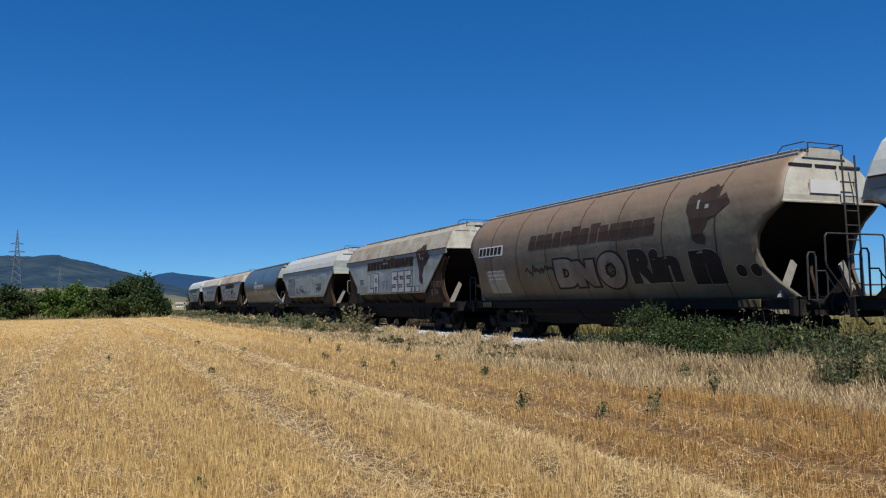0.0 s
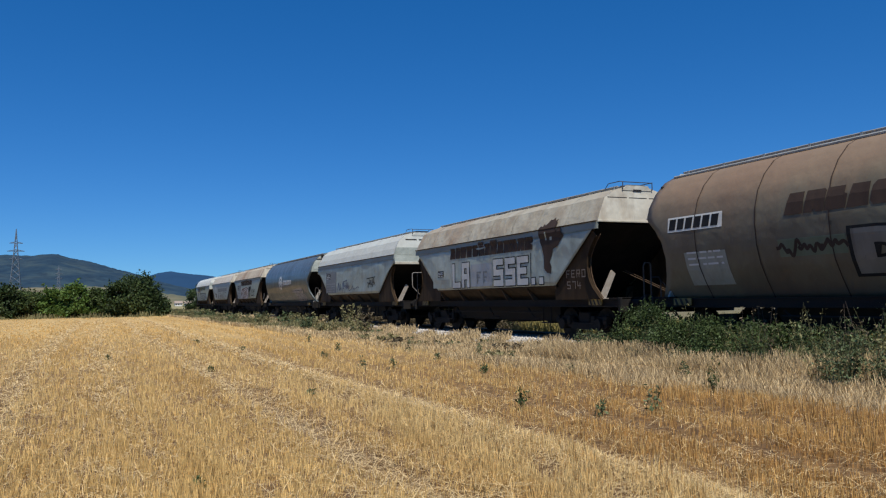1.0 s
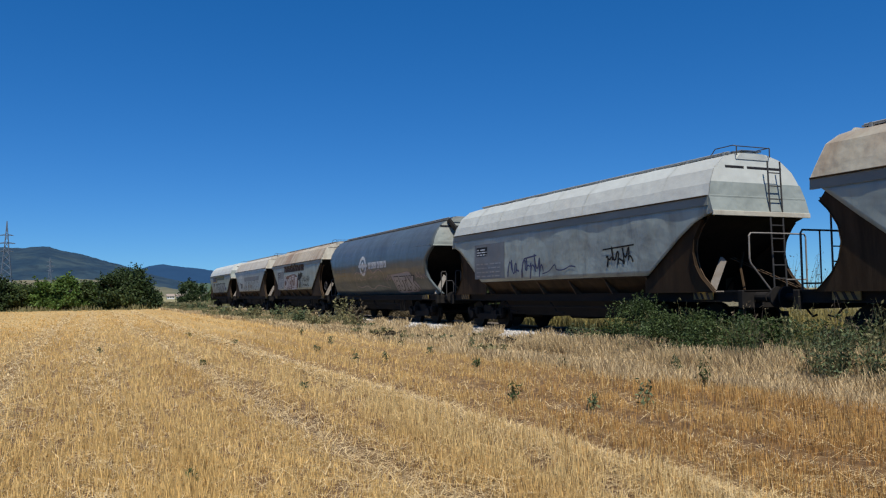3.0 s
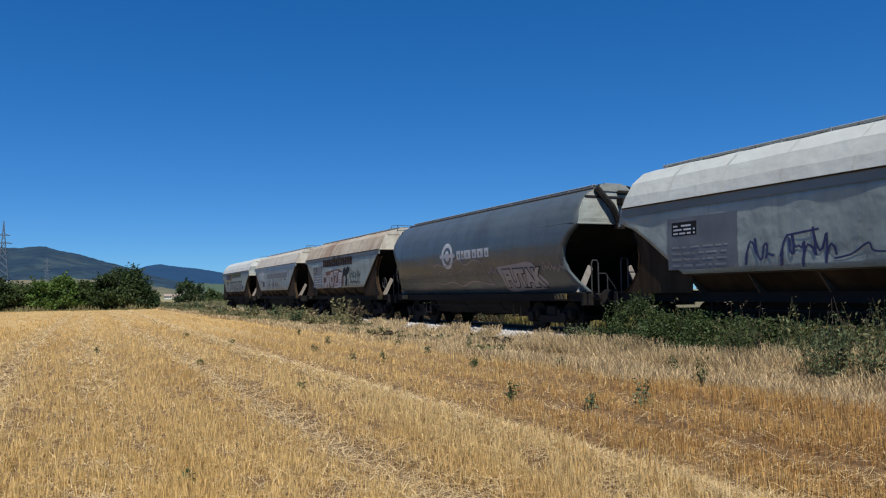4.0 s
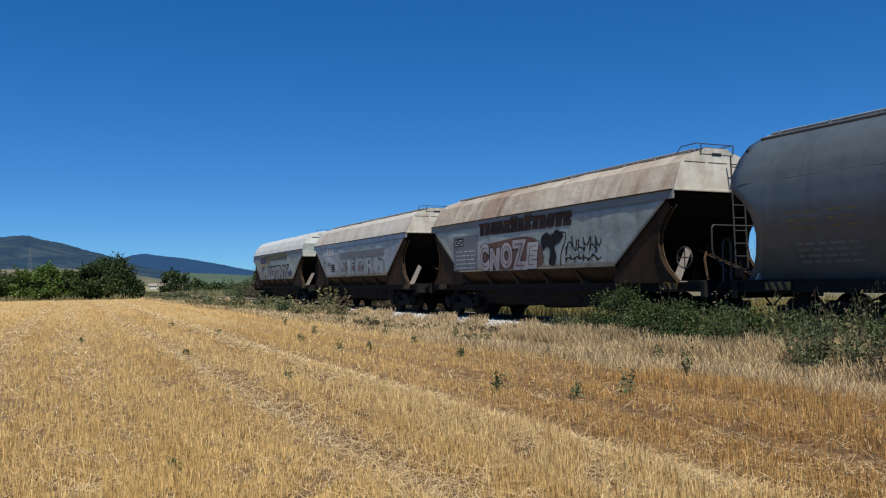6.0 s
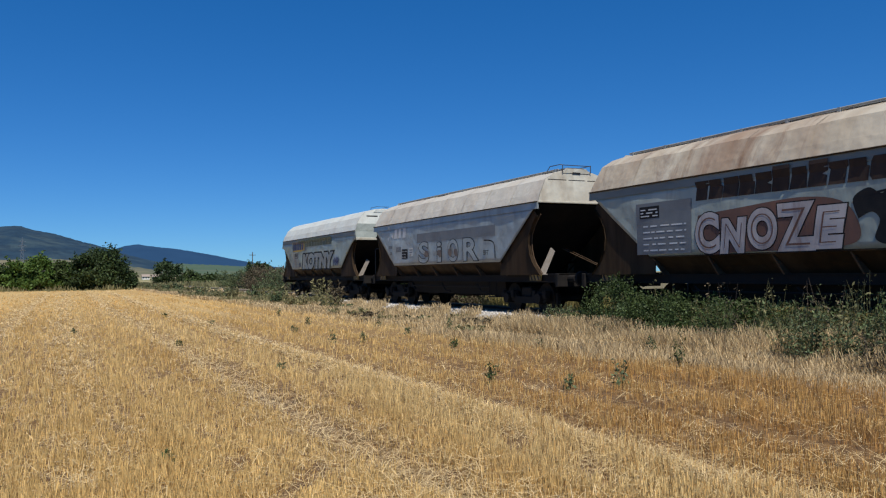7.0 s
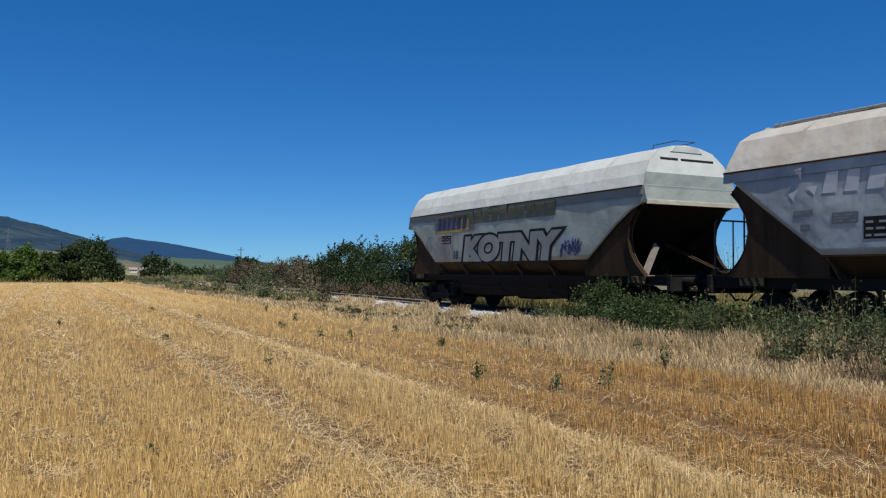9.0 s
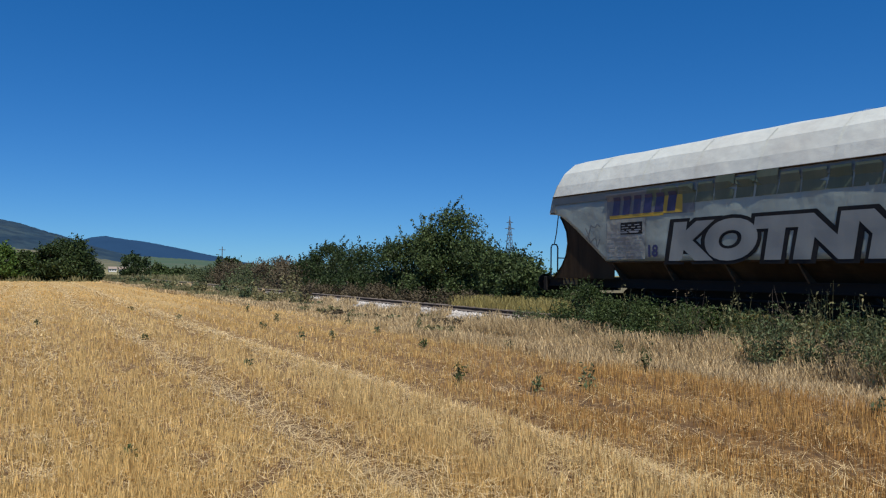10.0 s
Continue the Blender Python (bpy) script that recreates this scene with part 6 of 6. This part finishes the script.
    for i, (x, y, h) in enumerate(((5.46, 9.72, .36), (6.78, 8.52, .36), (6.2, 8.9, .2), (.78, 6.74, .15), (5.64, 17.32, .36), (6.3, 17.2, .24), (8.95, 9.73, .55), (9.6, 11.2, .4), (3.2, 12.5, .14), (7.6, 15.1, .2), (5.9, 21.5, .25), (8.0, 18.5, .22),
                                   (2.5, 19.0, .16), (7.0, 24.0, .25), (4.4, 26.0, .2), (9.0, 16.5, .3), (9.4, 19.0, .35), (8.6, 22.0, .3), (9.6, 24.5, .35), (8.3, 5.4, .3), (8.8, 13.6, .22), (3.6, 31.0, .2), (7.6, 30.0, .3), (0.4, 24.0, .15))):
        weed("field_weed", "small green thistle-like weed in the stubble", "weed", (x, y), h * 1.15, h * .5, 6, "grey" if i % 3 else "green", 300 + i, 13, .028, g)
    # weeds along the foot of the ballast, out to the bend
    g = "weeds along the verge"
    for i in range(46):
        y = 18.5 + 92 * (i / 45) ** 1.25
        x = rnd.uniform(9.6, 11.2 if y < 34 else 11.9)
        h = rnd.uniform(.16, .34) if y < 32 else rnd.uniform(.35, .95) + (.55 if 33 < y < 45 and i % 2 else 0)
        weed("verge_weed", "dry olive weed clump on the verge", "weed", (x, y), h, rnd.uniform(.7, 1.6), 18, ("olive", "brown", "olive", "olive", "grey")[i % 5] if y < 36 else ("olive", "grey", "olive", "olive", "grey")[i % 5], 400 + i, 18, .05 + y * .0006, g)
    weed("bare_shrub", "leafless dry twiggy shrub beyond the track", "shrub", (19.0, 17.4), 2.5, 3.0, 70, "brown", 500, 8, .03)
    weed("bare_shrub", "leafless dry twiggy shrub beyond the track", "shrub", (19.3, 12.6), 2.2, 2.6, 50, "brown", 501, 8, .03)


build_plants()


# ---- distance ----
def ridge(name, label, crest, y, depth, material, seed):
    """A long hill: crest is a table of (x, height)."""
    s = Shape()
    x0, x1 = crest[0][0], crest[-1][0]
    rows = []
    for i in range(13):
        f = i / 12
        r = []
        for j in range(281):
            x = x0 + (x1 - x0) * j / 280
            h = between(crest, x)
            h += .03 * h * noise.noise(Vector((x * .012, f * 3, seed))) + 2.2 * noise.noise(Vector((x * .09, f * 9, seed)))
            r.append((x, y - depth * (1 - f) + 40 * noise.noise(Vector((x * .006, f * 5, seed))), max(-1, h * math.sin(f * math.pi / 2) ** .8) if i else -2))
        rows.append(r)
    return tagged(new(name, s.grid(rows).mesh(name, material, True)), label, "hill", kind="structure")


ridge("wooded_hill", "dark wooded hill, painted bluish for haze",
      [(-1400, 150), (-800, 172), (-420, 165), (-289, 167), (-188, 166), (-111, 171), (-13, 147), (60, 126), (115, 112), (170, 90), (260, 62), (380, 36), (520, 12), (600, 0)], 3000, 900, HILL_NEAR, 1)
ridge("haze_blue_ridge", "far wooded ridge on the horizon, painted blue for haze",
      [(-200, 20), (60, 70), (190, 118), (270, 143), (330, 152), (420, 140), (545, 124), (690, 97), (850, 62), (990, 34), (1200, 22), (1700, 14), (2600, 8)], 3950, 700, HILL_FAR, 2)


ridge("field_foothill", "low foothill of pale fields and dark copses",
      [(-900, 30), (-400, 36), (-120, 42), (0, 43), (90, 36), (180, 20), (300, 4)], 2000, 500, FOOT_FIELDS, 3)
ridge("green_foothill", "green foothill below the far ridge, haze painted into its colour",
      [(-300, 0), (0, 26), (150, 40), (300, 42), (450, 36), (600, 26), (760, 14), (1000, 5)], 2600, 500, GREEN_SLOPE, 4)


def lattice_pylon(at, height, base, arms, label, material):
    t = thing("pylon", label, "pylon", at=(*at, 0))
    legs = [(sx, sy) for sx in (-1, 1) for sy in (-1, 1)]
    for sx, sy in legs:
        part("leg", Shape().tube([(sx * base, sy * base, 0), (sx * base * .25, sy * base * .25, height * .72), (0, 0, height)], .16, 4), material, t)
    s = Shape()
    n = 12
    for k in range(n):
        z0, z1 = height * k / n, height * (k + 1) / n
        w0, w1 = (base * max(.04, 1 - 1.04 * z / height) for z in (z0, z1))
        for a, b in (((-1, -1), (1, -1)), ((1, -1), (1, 1)), ((1, 1), (-1, 1)), ((-1, 1), (-1, -1))):
            s.tube([(a[0] * w0, a[1] * w0, z0), (b[0] * w1, b[1] * w1, z1)], .09, 3).tube([(b[0] * w0, b[1] * w0, z0), (a[0] * w1, a[1] * w1, z1)], .09, 3)
    part("bracing", s, material, t)
    for z, r in arms:
        part("crossarm", Shape().tube([(-r, 0, z), (0, 0, z + .7), (r, 0, z)], .14, 4).tube([(-r, 0, z), (r, 0, z)], .12, 4), material, t)


lattice_pylon((-31.0, 390.0), 35.3, 2.9, ((29, 2.6), (25.5, 3.4), (22, 2.6)), "tall grey steel lattice power pylon", GALVANISED)
lattice_pylon((245.0, 380.0), 34.6, 2.9, ((31, 2.2), (27.5, 3.2), (24, 2.2)), "grey steel lattice power pylon beyond the thicket", GALVANISED)
lattice_pylon((-18.0, 500.0), 24.5, 1.7, ((22, 1.6), (19.5, 2.2), (17, 1.6)), "slim grey lattice power pylon far off", GALVANISED)
pole = thing("power_pole", "wooden power pole with a crossarm", "pole", at=(77.0, 350.0, 0))
part("pole_shaft", Shape().tube([(0, 0, 0), (0, 0, 12.0)], .22, 6, .16), BARK, pole)
part("crossarm", Shape().tube([(-1.4, 0, 10.6), (1.4, 0, 10.6)], .13, 4), BARK, pole)


def farm_building(x, y, wd, dp, h):
    t = thing("farm_building", "low white farm building with a tiled roof", "building", "far farm", (x, y, 0))
    part("wall", Shape().box(-wd / 2, wd / 2, -dp / 2, dp / 2, 0, h), PLASTER, t)
    part("roof", Shape().plate([(-dp / 2 - .4, h), (dp / 2 + .4, h), (0, h + 1.3)], -wd / 2 - .3, wd / 2 + .3), TILES, t)
    for k in range(3):
        part("window", Shape().box(-wd / 3 + k * wd / 3 - .35, -wd / 3 + k * wd / 3 + .35, -dp / 2 - .03, -dp / 2 + .02, .7, 1.4), BLACK, t)


farm_building(45.0, 480.0, 4.0, 4, 1.7)
farm_building(52.0, 500.0, 3.4, 4, 1.6)

# ---- what moves ----
def travelled(t):
    return 10.064 * t + 0.0104 * t * t


def motions():
    for w, centre in WAGONS:
        walk(w, [(t / 2, pose(TRACK_X, centre - travelled(t / 2), RAIL_Z)) for t in range(21)])
    steps = [k / 15 for k in range(151)]
    for ws, dy in WHEELSETS:
        walk(ws, [(t, pose(0, dy, .46, math.degrees(travelled(t) / .46), 0, 0)) for t in steps])


motions()
